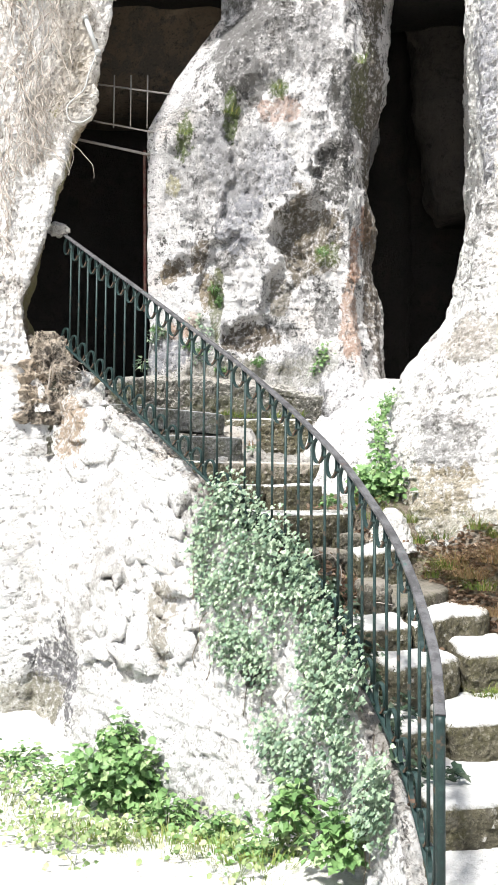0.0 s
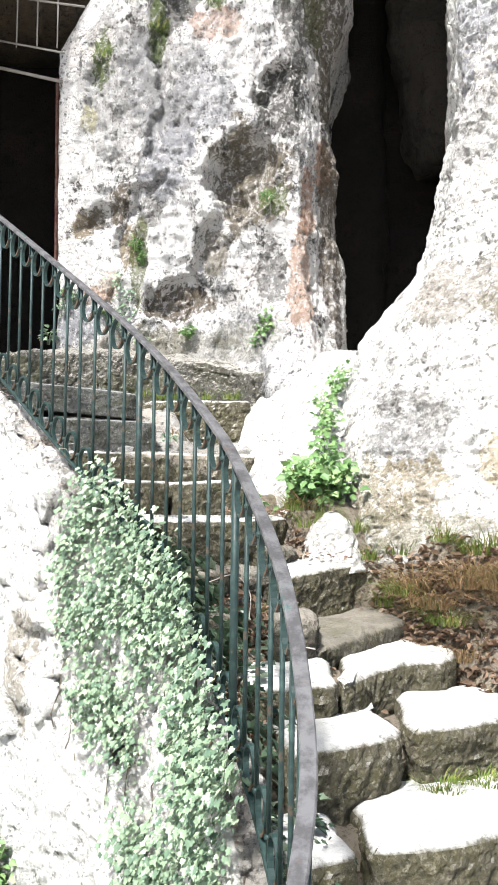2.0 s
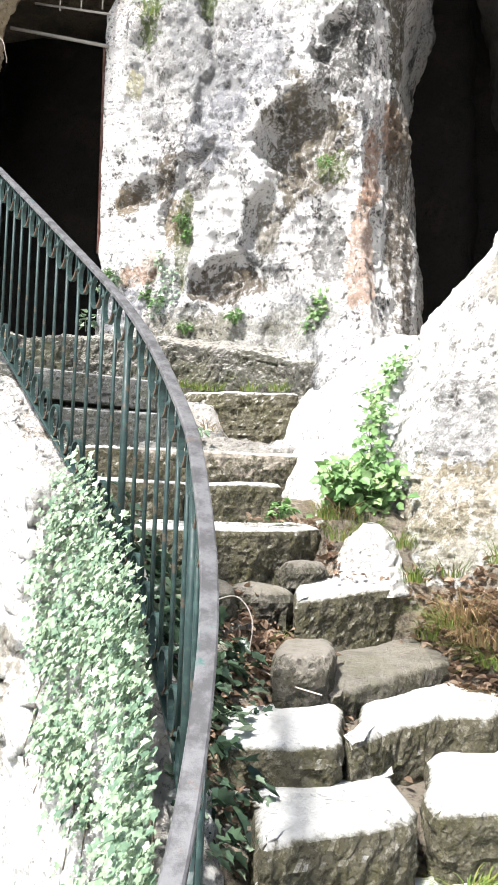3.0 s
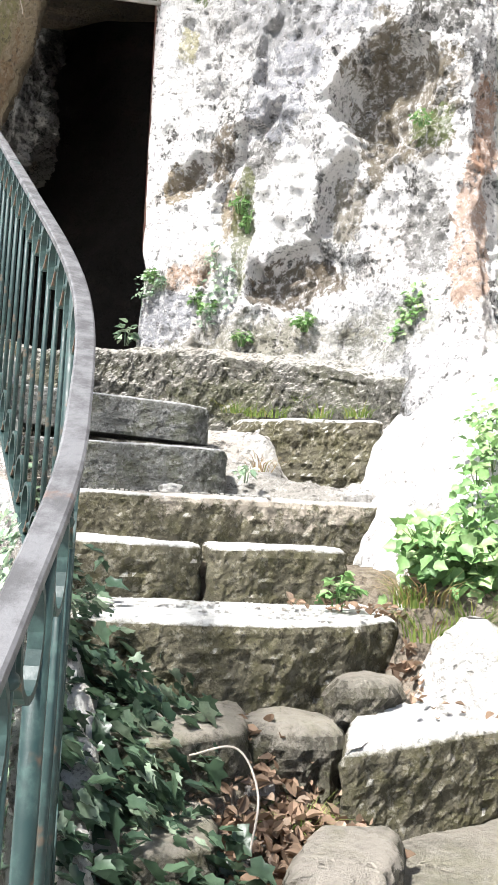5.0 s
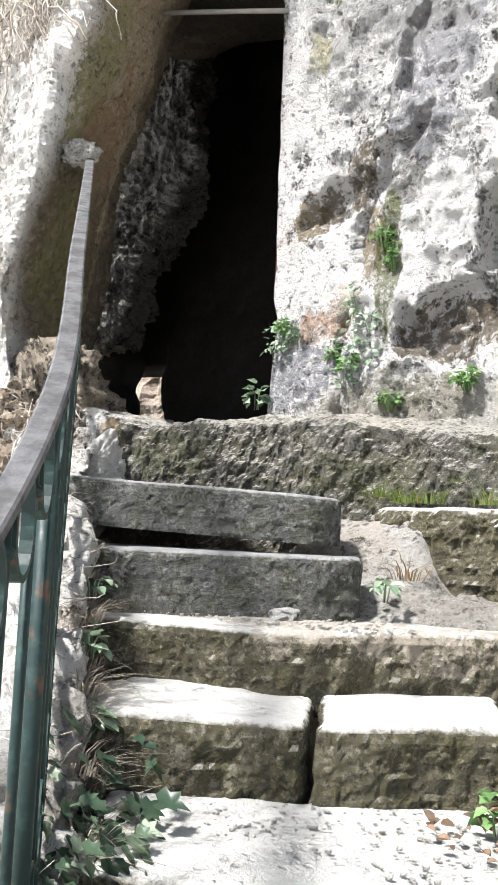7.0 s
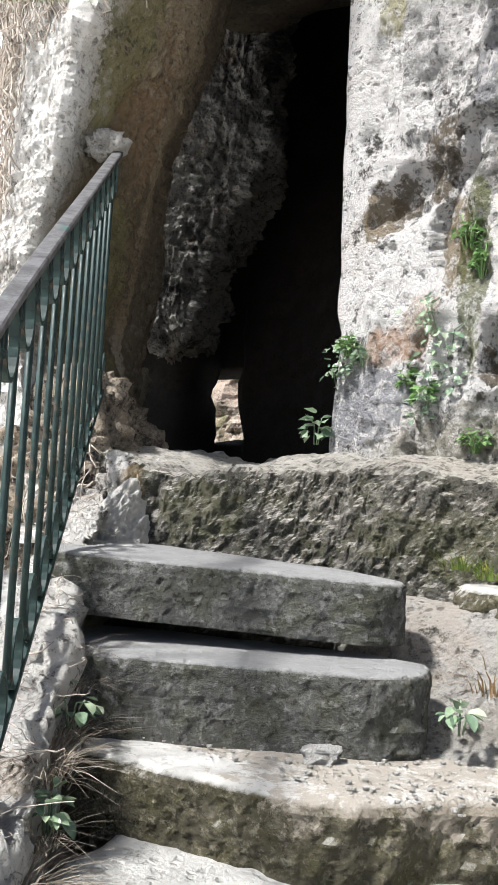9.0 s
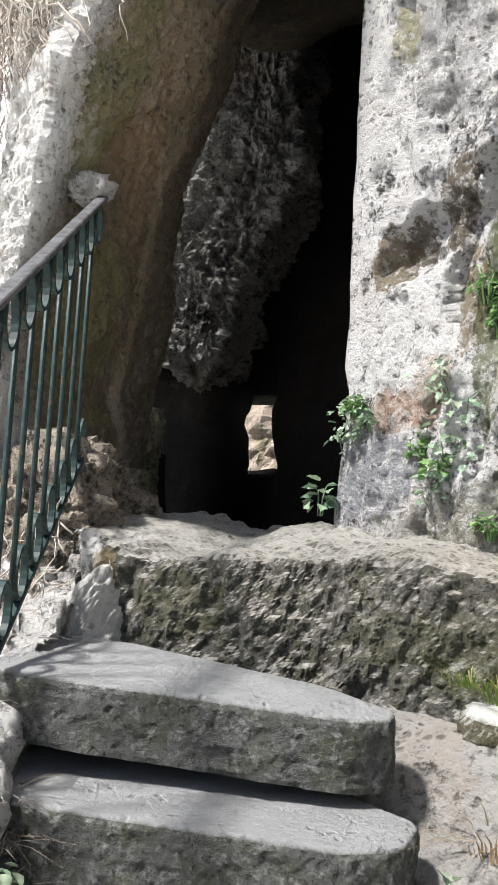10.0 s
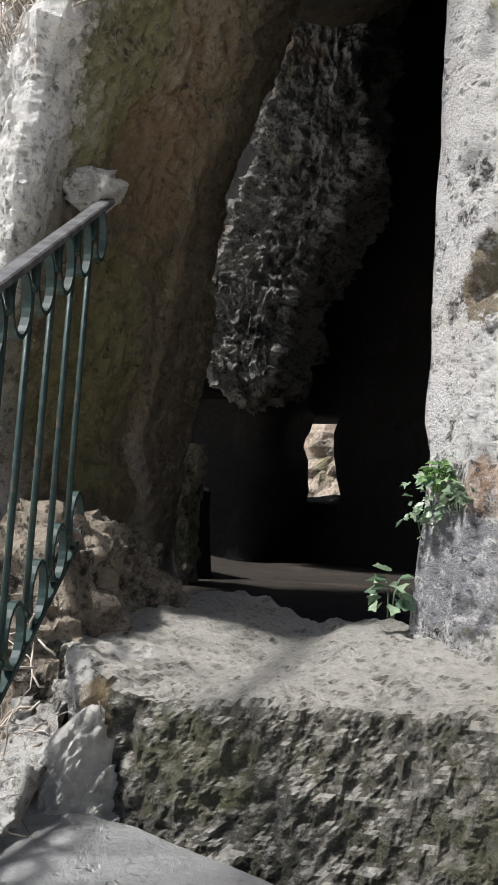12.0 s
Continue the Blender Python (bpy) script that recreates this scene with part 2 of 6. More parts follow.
def limestone(name, pale=(0.66, 0.62, 0.57), grey=(0.36, 0.35, 0.34), dark=(0.10, 0.095, 0.085), grey_at=0.52, dark_at=0.6, warm=0.4, moss=0.0, spots=(), streak=1.0, sides=None, speck=0.8, cavity=0.75, relief=0.06, pitted=0.6):
    """Weathered limestone: pale rock under grey and blackish lichen, ochre stains, pits, moss. sides: a darker colour
    for upright faces, against paler treads.
    """
    m = Nodes(name, 0.92, 0.2)
    tall = m.stretched(1, 1, 1 / streak)
    big, mid, fine = m.noise(1.3, 5, 0.62, tall), m.noise(6.0, 7, 0.7, tall, 0.3), m.noise(34, 6, 0.72)
    both = m.math("ADD", m.math("MULTIPLY", big, 0.5), m.math("MULTIPLY", mid, 0.5))
    col = m.mix(m.step(mid, 0.35, 0.7), pale, tuple(0.84 * c for c in pale))
    col = m.mix(m.math("MULTIPLY", m.step(m.noise(2.1, 4, 0.6), 0.52, 0.68), warm), col, (0.52, 0.37, 0.24))
    col = m.mix(m.step(both, grey_at - 0.01, grey_at + 0.05), col, grey)
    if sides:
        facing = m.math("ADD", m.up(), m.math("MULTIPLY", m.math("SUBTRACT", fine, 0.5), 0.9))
        side_tone = m.mix(m.step(m.noise(9, 6, 0.7), 0.42, 0.62), sides, tuple(k * c for k, c in zip((0.88, 0.9, 0.7), sides)))
        side_tone = m.mix(m.step(fine, 0.5, 0.66), side_tone, tuple(2.0 * c for c in sides))
        side_tone = m.mix(m.step(m.noise(55, 5, 0.75), 0.54, 0.62, 0.0, 0.8), side_tone, (0.045, 0.04, 0.03))
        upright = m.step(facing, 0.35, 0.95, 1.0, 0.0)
        col = m.mix(upright, col, side_tone)
    col = m.mix(m.step(m.math("ADD", m.math("MULTIPLY", mid, 0.55), m.math("MULTIPLY", fine, 0.45)), dark_at - 0.04, dark_at + 0.03), col, dark)
    col = m.mix(m.step(m.math("ADD", m.math("MULTIPLY", fine, 0.75), m.math("MULTIPLY", big, 0.25)), 0.53, 0.6, 0.0, speck), col, tuple(0.5 * (g + d) for g, d in zip(grey, dark)))
    edge = m.math("ADD", m.math("MULTIPLY", m.noise(3.2, 6, 0.72), 1.3), m.math("MULTIPLY", fine, 0.35))
    edge = m.math("SUBTRACT", edge, 0.32)
    bright = tuple(min(0.82, 1.25 * c) for c in pale)
    col = m.mix(m.step(m.noise(42, 5, 0.75), 0.5, 0.72, 0.0, 0.55), col, m.mix(upright, bright, tuple(2.6 * c for c in sides)) if sides else bright)
    grit = m.noise(23, 5, 0.75)
    holes, few = m.step(grit, 0.38, 0.52, 0.22, 1.0), m.step(grit, 0.36, 0.52, 0.85, 1.0)
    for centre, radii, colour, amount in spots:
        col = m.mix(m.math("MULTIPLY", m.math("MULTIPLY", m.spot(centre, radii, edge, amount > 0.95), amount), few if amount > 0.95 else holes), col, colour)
    if moss:
        col = m.mix(m.math("MULTIPLY", m.step(m.noise(3.3, 5, 0.7), 0.5, 0.66), moss), col, m.mix(fine, (0.10, 0.13, 0.03), (0.2, 0.2, 0.06)))
    # Bump lows and pits are darkened: lichen plus pit shade put into colour.
    deep = m.noise(17, 9, 0.78)
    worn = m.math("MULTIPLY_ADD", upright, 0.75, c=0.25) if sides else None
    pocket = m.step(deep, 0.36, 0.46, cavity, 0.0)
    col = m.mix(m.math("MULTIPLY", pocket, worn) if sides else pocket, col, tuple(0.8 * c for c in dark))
    wob = m.tree.nodes.new("ShaderNodeVectorMath")
    wob.operation = "ADD"
    m.put(wob.inputs[0], m.pos)
    jitter = m.tree.nodes.new("ShaderNodeTexNoise")
    jitter.inputs["Scale"].default_value, jitter.inputs["Detail"].default_value = 30, 3
    m.put(jitter.inputs["Vector"], m.pos)
    soft = m.tree.nodes.new("ShaderNodeVectorMath")
    soft.operation = "SCALE"
    soft.inputs["Scale"].default_value = 0.03
    m.put(soft.inputs[0], jitter.outputs["Color"])
    m.put(wob.inputs[1], soft.outputs[0])
    holes = m.math("MULTIPLY", m.step(m.voronoi(26, at=wob.outputs[0]), 0.16, 0.34, 1.0, 0.0), m.step(m.noise(4.5, 4, 0.65), 0.45, 0.6))
    col = m.mix(m.math("MULTIPLY", m.math("MULTIPLY", holes, worn) if sides else holes, pitted), col, tuple(0.8 * c for c in dark))
    h = m.math("ADD", deep, m.math("MULTIPLY", m.noise(80, 5, 0.7), 0.3))
    h = m.math("SUBTRACT", h, m.math("MULTIPLY", holes, 0.35))
    return m.done(col, h, 1.0, relief)


BROWN, OCHRE, MOSS, INK, SLATE = (0.13, 0.10, 0.065), (0.42, 0.20, 0.09), (0.10, 0.14, 0.03), (0.09, 0.085, 0.075), (0.30, 0.30, 0.32)
CHALK, TAN, LICHEN = (0.80, 0.775, 0.75), (0.24, 0.18, 0.10), (0.34, 0.30, 0.10)
# Some dark spots are lichen; those in the dents and flank paint shade.
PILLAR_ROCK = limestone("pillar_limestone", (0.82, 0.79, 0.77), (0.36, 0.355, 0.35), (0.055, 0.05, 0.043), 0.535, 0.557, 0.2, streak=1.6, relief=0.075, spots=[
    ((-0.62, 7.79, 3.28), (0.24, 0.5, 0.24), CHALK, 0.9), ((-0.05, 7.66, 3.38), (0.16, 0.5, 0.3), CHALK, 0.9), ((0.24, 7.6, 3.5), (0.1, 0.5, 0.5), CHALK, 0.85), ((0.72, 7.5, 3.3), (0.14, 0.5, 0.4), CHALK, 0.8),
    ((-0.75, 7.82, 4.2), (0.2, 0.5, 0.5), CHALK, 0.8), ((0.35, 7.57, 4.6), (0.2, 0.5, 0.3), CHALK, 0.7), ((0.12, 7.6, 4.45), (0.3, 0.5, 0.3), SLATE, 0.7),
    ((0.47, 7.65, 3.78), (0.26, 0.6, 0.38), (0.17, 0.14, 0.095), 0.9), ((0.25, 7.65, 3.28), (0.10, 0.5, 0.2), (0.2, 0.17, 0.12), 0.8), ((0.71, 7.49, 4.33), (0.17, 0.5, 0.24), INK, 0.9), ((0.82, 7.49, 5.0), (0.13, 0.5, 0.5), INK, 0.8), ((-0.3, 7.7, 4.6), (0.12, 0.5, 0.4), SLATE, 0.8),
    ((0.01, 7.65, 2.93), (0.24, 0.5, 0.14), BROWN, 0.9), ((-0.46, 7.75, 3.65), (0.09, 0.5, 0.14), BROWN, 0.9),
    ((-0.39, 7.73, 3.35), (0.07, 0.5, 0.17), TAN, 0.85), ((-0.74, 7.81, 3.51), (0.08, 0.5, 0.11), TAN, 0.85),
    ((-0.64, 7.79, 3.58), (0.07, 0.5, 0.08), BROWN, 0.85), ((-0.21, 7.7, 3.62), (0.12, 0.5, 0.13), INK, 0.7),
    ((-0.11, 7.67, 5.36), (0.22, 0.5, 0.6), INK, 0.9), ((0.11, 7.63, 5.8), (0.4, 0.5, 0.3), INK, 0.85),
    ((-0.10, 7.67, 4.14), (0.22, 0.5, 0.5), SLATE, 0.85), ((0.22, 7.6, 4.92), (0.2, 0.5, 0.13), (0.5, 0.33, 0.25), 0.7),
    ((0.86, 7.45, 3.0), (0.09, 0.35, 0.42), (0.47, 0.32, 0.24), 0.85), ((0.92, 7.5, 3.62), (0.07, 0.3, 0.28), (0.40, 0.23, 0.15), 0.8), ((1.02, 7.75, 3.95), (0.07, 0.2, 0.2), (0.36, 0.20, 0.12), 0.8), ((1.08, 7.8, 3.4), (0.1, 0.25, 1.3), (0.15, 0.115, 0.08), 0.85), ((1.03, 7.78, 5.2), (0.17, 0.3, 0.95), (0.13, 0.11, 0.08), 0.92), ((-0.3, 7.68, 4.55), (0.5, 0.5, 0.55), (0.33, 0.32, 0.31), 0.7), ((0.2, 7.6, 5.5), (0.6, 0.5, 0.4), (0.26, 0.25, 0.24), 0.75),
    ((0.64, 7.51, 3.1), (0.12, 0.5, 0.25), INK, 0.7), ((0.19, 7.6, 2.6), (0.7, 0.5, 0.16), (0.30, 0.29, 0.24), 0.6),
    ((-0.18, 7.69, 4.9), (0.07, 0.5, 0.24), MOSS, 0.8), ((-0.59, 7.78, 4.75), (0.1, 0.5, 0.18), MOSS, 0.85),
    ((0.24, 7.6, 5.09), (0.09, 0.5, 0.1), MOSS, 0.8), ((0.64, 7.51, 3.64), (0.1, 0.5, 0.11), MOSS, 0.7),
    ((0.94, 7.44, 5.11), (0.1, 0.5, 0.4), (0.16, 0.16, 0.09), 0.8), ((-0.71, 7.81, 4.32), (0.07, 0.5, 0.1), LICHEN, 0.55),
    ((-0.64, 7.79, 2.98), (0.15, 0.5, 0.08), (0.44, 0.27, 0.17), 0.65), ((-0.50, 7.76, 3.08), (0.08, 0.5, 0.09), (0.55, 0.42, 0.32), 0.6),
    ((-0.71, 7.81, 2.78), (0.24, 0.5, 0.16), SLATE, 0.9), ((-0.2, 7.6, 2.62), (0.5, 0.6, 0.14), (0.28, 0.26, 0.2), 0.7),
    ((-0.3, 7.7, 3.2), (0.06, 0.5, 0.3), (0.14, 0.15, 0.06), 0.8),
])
# Brown rock inside; these spots also put jamb and overhang shade into the colour.
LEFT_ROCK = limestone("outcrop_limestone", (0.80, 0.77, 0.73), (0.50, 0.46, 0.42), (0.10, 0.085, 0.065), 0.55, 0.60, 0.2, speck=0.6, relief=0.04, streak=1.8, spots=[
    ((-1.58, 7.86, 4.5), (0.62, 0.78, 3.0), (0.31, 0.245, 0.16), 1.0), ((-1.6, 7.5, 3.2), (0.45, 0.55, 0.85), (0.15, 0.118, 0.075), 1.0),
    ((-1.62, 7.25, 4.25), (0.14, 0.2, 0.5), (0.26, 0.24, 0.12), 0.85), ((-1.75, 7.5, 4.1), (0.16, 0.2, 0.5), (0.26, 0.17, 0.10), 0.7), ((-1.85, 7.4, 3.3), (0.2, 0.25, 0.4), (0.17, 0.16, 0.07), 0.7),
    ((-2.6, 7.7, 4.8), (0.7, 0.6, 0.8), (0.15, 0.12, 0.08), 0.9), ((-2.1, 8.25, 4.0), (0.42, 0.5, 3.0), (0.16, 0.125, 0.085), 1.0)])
RIGHT_ROCK = limestone("boulder_limestone", (0.80, 0.78, 0.74), (0.50, 0.48, 0.46), (0.12, 0.11, 0.09), 0.535, 0.58, 0.2, speck=0.85, cavity=0.75, relief=0.045, spots=[
    ((1.36, 6.0, 1.95), (0.2, 0.4, 0.3), (0.2, 0.19, 0.18), 0.75), ((1.3, 5.95, 1.6), (0.28, 0.4, 0.2), (0.26, 0.21, 0.12), 0.75), ((1.75, 6.2, 2.72), (0.4, 0.5, 0.24), (0.24, 0.21, 0.17), 0.7), ((1.5, 5.9, 1.42), (0.5, 0.4, 0.12), (0.28, 0.25, 0.17), 0.7),
    ((1.75, 5.9, 1.75), (0.08, 0.4, 0.15), (0.35, 0.25, 0.09), 0.6), ((1.95, 6.1, 2.55), (0.2, 0.4, 0.2), (0.2, 0.17, 0.1), 0.6),
    ((1.8, 6.4, 4.7), (0.25, 0.4, 0.7), SLATE, 0.8)])
# First and last spots put the shade of the wall's two hollows into colour.
WALL_ROCK = limestone("wall_limestone", (0.82, 0.80, 0.77), (0.52, 0.50, 0.47), (0.16, 0.14, 0.115), 0.555, 0.61, 0.12, speck=0.6, cavity=0.85, pitted=0.45, relief=0.05, spots=[
    ((-1.44, 6.45, 0.22), (0.3, 0.5, 0.36), (0.12, 0.115, 0.12), 0.92), ((-0.55, 5.75, 0.75), (0.1, 0.3, 0.3), (0.24, 0.2, 0.13), 0.7),
    ((-1.35, 6.9, 2.1), (0.22, 0.35, 0.35), (0.30, 0.20, 0.11), 0.8), ((-1.6, 6.8, 0.0), (0.3, 0.4, 0.2), (0.3, 0.28, 0.2), 0.7),
    ((0.05, 5.03, 0.57), (0.1, 0.2, 0.06), (0.04, 0.035, 0.03), 0.9)])
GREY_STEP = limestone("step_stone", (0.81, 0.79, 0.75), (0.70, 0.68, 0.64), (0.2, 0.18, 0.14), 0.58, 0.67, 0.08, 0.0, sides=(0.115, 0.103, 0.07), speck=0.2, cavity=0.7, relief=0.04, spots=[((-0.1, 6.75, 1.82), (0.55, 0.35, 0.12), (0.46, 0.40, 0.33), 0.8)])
# Tree shade is put into this earthy tone; the paler spot paints sunlight.
SHADED_EARTHY_STEP = limestone("shaded_earthy_step_stone", (0.40, 0.36, 0.30), (0.30, 0.275, 0.225), (0.12, 0.10, 0.08), 0.52, 0.62, 0.1, 0.25, sides=(0.11, 0.10, 0.08), speck=0.4, cavity=0.7, relief=0.07, spots=[((0.70, 5.25, 1.09), (0.13, 0.2, 0.1), (0.46, 0.41, 0.35), 0.7)])
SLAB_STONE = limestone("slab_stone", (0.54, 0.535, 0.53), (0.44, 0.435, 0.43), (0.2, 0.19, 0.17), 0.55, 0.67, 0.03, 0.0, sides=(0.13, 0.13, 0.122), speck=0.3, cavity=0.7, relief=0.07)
# The CHALK spot paints the sunlit patch at the sill's left end.
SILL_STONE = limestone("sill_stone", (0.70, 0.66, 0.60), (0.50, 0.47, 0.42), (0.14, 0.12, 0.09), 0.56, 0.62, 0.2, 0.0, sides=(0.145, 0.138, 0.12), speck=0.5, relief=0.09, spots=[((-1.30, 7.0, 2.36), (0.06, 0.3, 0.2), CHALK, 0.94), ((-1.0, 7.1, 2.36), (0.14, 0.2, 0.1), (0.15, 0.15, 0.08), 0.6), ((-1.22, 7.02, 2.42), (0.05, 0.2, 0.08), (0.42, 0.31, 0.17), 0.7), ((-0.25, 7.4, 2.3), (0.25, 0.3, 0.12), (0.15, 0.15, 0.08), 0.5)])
WHITE_STONE = limestone("white_stone", (0.8, 0.77, 0.72), (0.6, 0.57, 0.52), (0.3, 0.27, 0.22), 0.6, 0.66)
# Brown set low: part of the cave's dimness is put into the colour.
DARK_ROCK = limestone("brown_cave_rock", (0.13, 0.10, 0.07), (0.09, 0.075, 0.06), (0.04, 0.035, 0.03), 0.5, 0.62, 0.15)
EARTH = limestone("earth", (0.33, 0.28, 0.22), (0.23, 0.19, 0.145), (0.06, 0.048, 0.036), 0.5, 0.6, 0.3, 0.3)


def iron():
    m = Nodes("green_painted_iron", 0.5, 0.35)
    n = m.noise(30, 5, 0.7)
    col = m.mix(m.step(n, 0.45, 0.7), (0.009, 0.024, 0.022), (0.024, 0.050, 0.044))
    col = m.mix(m.step(m.noise(9, 4, 0.7), 0.58, 0.7), col, (0.09, 0.05, 0.03))
    return m.done(col, n, 0.3, 0.004, m.step(n, 0.3, 0.7, 0.42, 0.7))


IRON = iron()
# ---- structure ----
ground_mat = limestone("gravel_ground", (0.78, 0.75, 0.70), (0.62, 0.59, 0.53), (0.28, 0.25, 0.2), 0.56, 0.65, 0.15, speck=0.4, cavity=0.4, relief=0.025, pitted=0.2)


def ground_z(x, y):
    near = np.exp(-((x + 0.9) / 1.6) ** 2 - ((y - 5.3) / 1.3) ** 2)
    return -0.02 - 0.33 * near + 0 * x


def build_ground():
    xs = np.concatenate([-np.geomspace(400, 4, 24), np.linspace(-3.8, 3.8, 120), np.geomspace(4, 400, 24)])
    ys = np.concatenate([-np.geomspace(400, 2.2, 24), np.linspace(-2, 7.6, 140), np.geomspace(8, 400, 24)])
    X, Y = np.meshgrid(xs, ys, indexing="ij")
    Z = ground_z(X, Y)
    p = np.stack([X.ravel(), Y.ravel(), Z.ravel()], 1)
    p[:, 2] += 0.03 * fbm(p, 0.6, 4, 3) + 0.008 * fbm(p, 0.08, 2, 5)
    ob = link_mesh("ground", p, grid_faces(len(xs), len(ys)), ground_mat)
    return tagged(ob, "pale dusty gravel ground at the foot of the cliff", "ground", kind="structure")


build_ground()

# pillar of rock between the doorway and the second cave
def straight_jamb(q):
    """Keeps the hewn edge of the doorway straight."""
    lim = np.interp(q[:, 2], [2.2, 2.6, 3.08, 3.16, 3.3, 4.85, 5.35, 5.9], [-0.94, -0.91, -0.90, -0.925, -0.925, -0.955, -0.68, -0.29])
    q[:, 0] = np.where(q[:, 1] < 8.6, np.maximum(q[:, 0], lim + 0.01 * fbm(q, 0.12, 3, 401)), q[:, 0])
    run = q[:, 0] - lim
    front = np.interp(q[:, 2], [2.6, 3.25, 4.85], [7.80, 7.85, 7.87]) - 0.3 * run - 0.012 - 0.5 * np.clip(run - 0.12, 0, 1)
    q[:, 1] = np.where(run < 0.5, np.maximum(q[:, 1], front), q[:, 1])
    return q


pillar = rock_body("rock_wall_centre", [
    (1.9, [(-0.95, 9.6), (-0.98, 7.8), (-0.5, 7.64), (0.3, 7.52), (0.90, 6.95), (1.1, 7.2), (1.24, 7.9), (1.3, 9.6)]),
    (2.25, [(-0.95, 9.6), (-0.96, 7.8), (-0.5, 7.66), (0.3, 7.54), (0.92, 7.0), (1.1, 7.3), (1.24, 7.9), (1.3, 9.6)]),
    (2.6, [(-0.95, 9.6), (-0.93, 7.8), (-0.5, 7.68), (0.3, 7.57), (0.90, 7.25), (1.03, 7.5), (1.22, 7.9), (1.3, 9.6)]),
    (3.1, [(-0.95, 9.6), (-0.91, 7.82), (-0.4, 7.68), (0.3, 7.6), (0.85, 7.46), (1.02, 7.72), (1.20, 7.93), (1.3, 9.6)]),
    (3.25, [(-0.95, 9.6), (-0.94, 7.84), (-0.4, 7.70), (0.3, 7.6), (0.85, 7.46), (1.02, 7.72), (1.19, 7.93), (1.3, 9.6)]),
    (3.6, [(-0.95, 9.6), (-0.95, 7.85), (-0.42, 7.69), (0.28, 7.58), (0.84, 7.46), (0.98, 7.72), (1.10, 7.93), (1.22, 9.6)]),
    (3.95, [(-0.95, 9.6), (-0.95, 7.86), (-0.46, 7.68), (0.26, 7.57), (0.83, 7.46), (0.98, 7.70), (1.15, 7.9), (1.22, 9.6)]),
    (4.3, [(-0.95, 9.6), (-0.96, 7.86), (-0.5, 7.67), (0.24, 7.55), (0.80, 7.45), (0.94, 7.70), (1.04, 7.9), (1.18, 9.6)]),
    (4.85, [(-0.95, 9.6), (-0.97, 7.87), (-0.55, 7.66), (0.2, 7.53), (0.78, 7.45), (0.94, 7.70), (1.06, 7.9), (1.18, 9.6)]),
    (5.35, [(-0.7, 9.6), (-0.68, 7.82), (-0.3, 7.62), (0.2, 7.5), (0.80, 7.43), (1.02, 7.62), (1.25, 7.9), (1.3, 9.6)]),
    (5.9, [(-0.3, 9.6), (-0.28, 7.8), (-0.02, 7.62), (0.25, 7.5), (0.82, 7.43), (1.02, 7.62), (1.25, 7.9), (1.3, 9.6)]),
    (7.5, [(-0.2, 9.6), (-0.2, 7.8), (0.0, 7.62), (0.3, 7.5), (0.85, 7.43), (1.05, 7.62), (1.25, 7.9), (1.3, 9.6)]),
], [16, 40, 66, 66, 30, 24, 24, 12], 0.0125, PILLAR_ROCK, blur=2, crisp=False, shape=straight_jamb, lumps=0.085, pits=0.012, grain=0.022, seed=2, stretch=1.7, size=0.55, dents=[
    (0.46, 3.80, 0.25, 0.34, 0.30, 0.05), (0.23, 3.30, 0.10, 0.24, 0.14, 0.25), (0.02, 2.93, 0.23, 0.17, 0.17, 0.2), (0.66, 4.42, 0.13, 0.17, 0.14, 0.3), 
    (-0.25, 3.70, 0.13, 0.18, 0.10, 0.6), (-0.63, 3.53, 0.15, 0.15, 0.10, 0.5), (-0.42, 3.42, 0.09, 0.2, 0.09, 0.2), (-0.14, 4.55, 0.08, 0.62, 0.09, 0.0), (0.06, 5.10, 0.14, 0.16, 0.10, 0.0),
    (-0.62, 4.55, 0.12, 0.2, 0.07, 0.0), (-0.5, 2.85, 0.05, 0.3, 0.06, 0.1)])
tagged(pillar, "pale grey-white limestone wall, dark lichen and shade painted in hollows", "rock wall", kind="structure")

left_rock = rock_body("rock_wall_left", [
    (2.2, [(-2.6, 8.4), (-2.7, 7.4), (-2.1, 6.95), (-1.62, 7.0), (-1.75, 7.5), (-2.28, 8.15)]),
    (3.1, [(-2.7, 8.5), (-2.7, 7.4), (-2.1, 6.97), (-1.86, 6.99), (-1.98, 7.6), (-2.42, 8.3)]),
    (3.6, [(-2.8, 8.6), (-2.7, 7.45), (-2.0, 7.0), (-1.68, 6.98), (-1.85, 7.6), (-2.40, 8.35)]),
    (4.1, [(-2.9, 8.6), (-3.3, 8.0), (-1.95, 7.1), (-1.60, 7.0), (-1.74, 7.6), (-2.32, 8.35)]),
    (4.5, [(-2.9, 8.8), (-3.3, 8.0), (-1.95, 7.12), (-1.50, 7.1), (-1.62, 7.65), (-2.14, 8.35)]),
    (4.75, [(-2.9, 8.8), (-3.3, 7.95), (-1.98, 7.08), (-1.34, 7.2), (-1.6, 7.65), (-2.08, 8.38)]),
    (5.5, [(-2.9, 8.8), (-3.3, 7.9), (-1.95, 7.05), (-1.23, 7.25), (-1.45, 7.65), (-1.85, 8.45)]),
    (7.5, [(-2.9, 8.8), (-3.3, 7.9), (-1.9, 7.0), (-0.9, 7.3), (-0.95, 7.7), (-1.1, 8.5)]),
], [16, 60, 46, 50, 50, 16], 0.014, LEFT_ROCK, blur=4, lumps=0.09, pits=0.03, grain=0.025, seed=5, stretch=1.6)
tagged(left_rock, "pale limestone outcrop beside the doorway, brown inside with shade painted in", "rock wall", kind="structure")

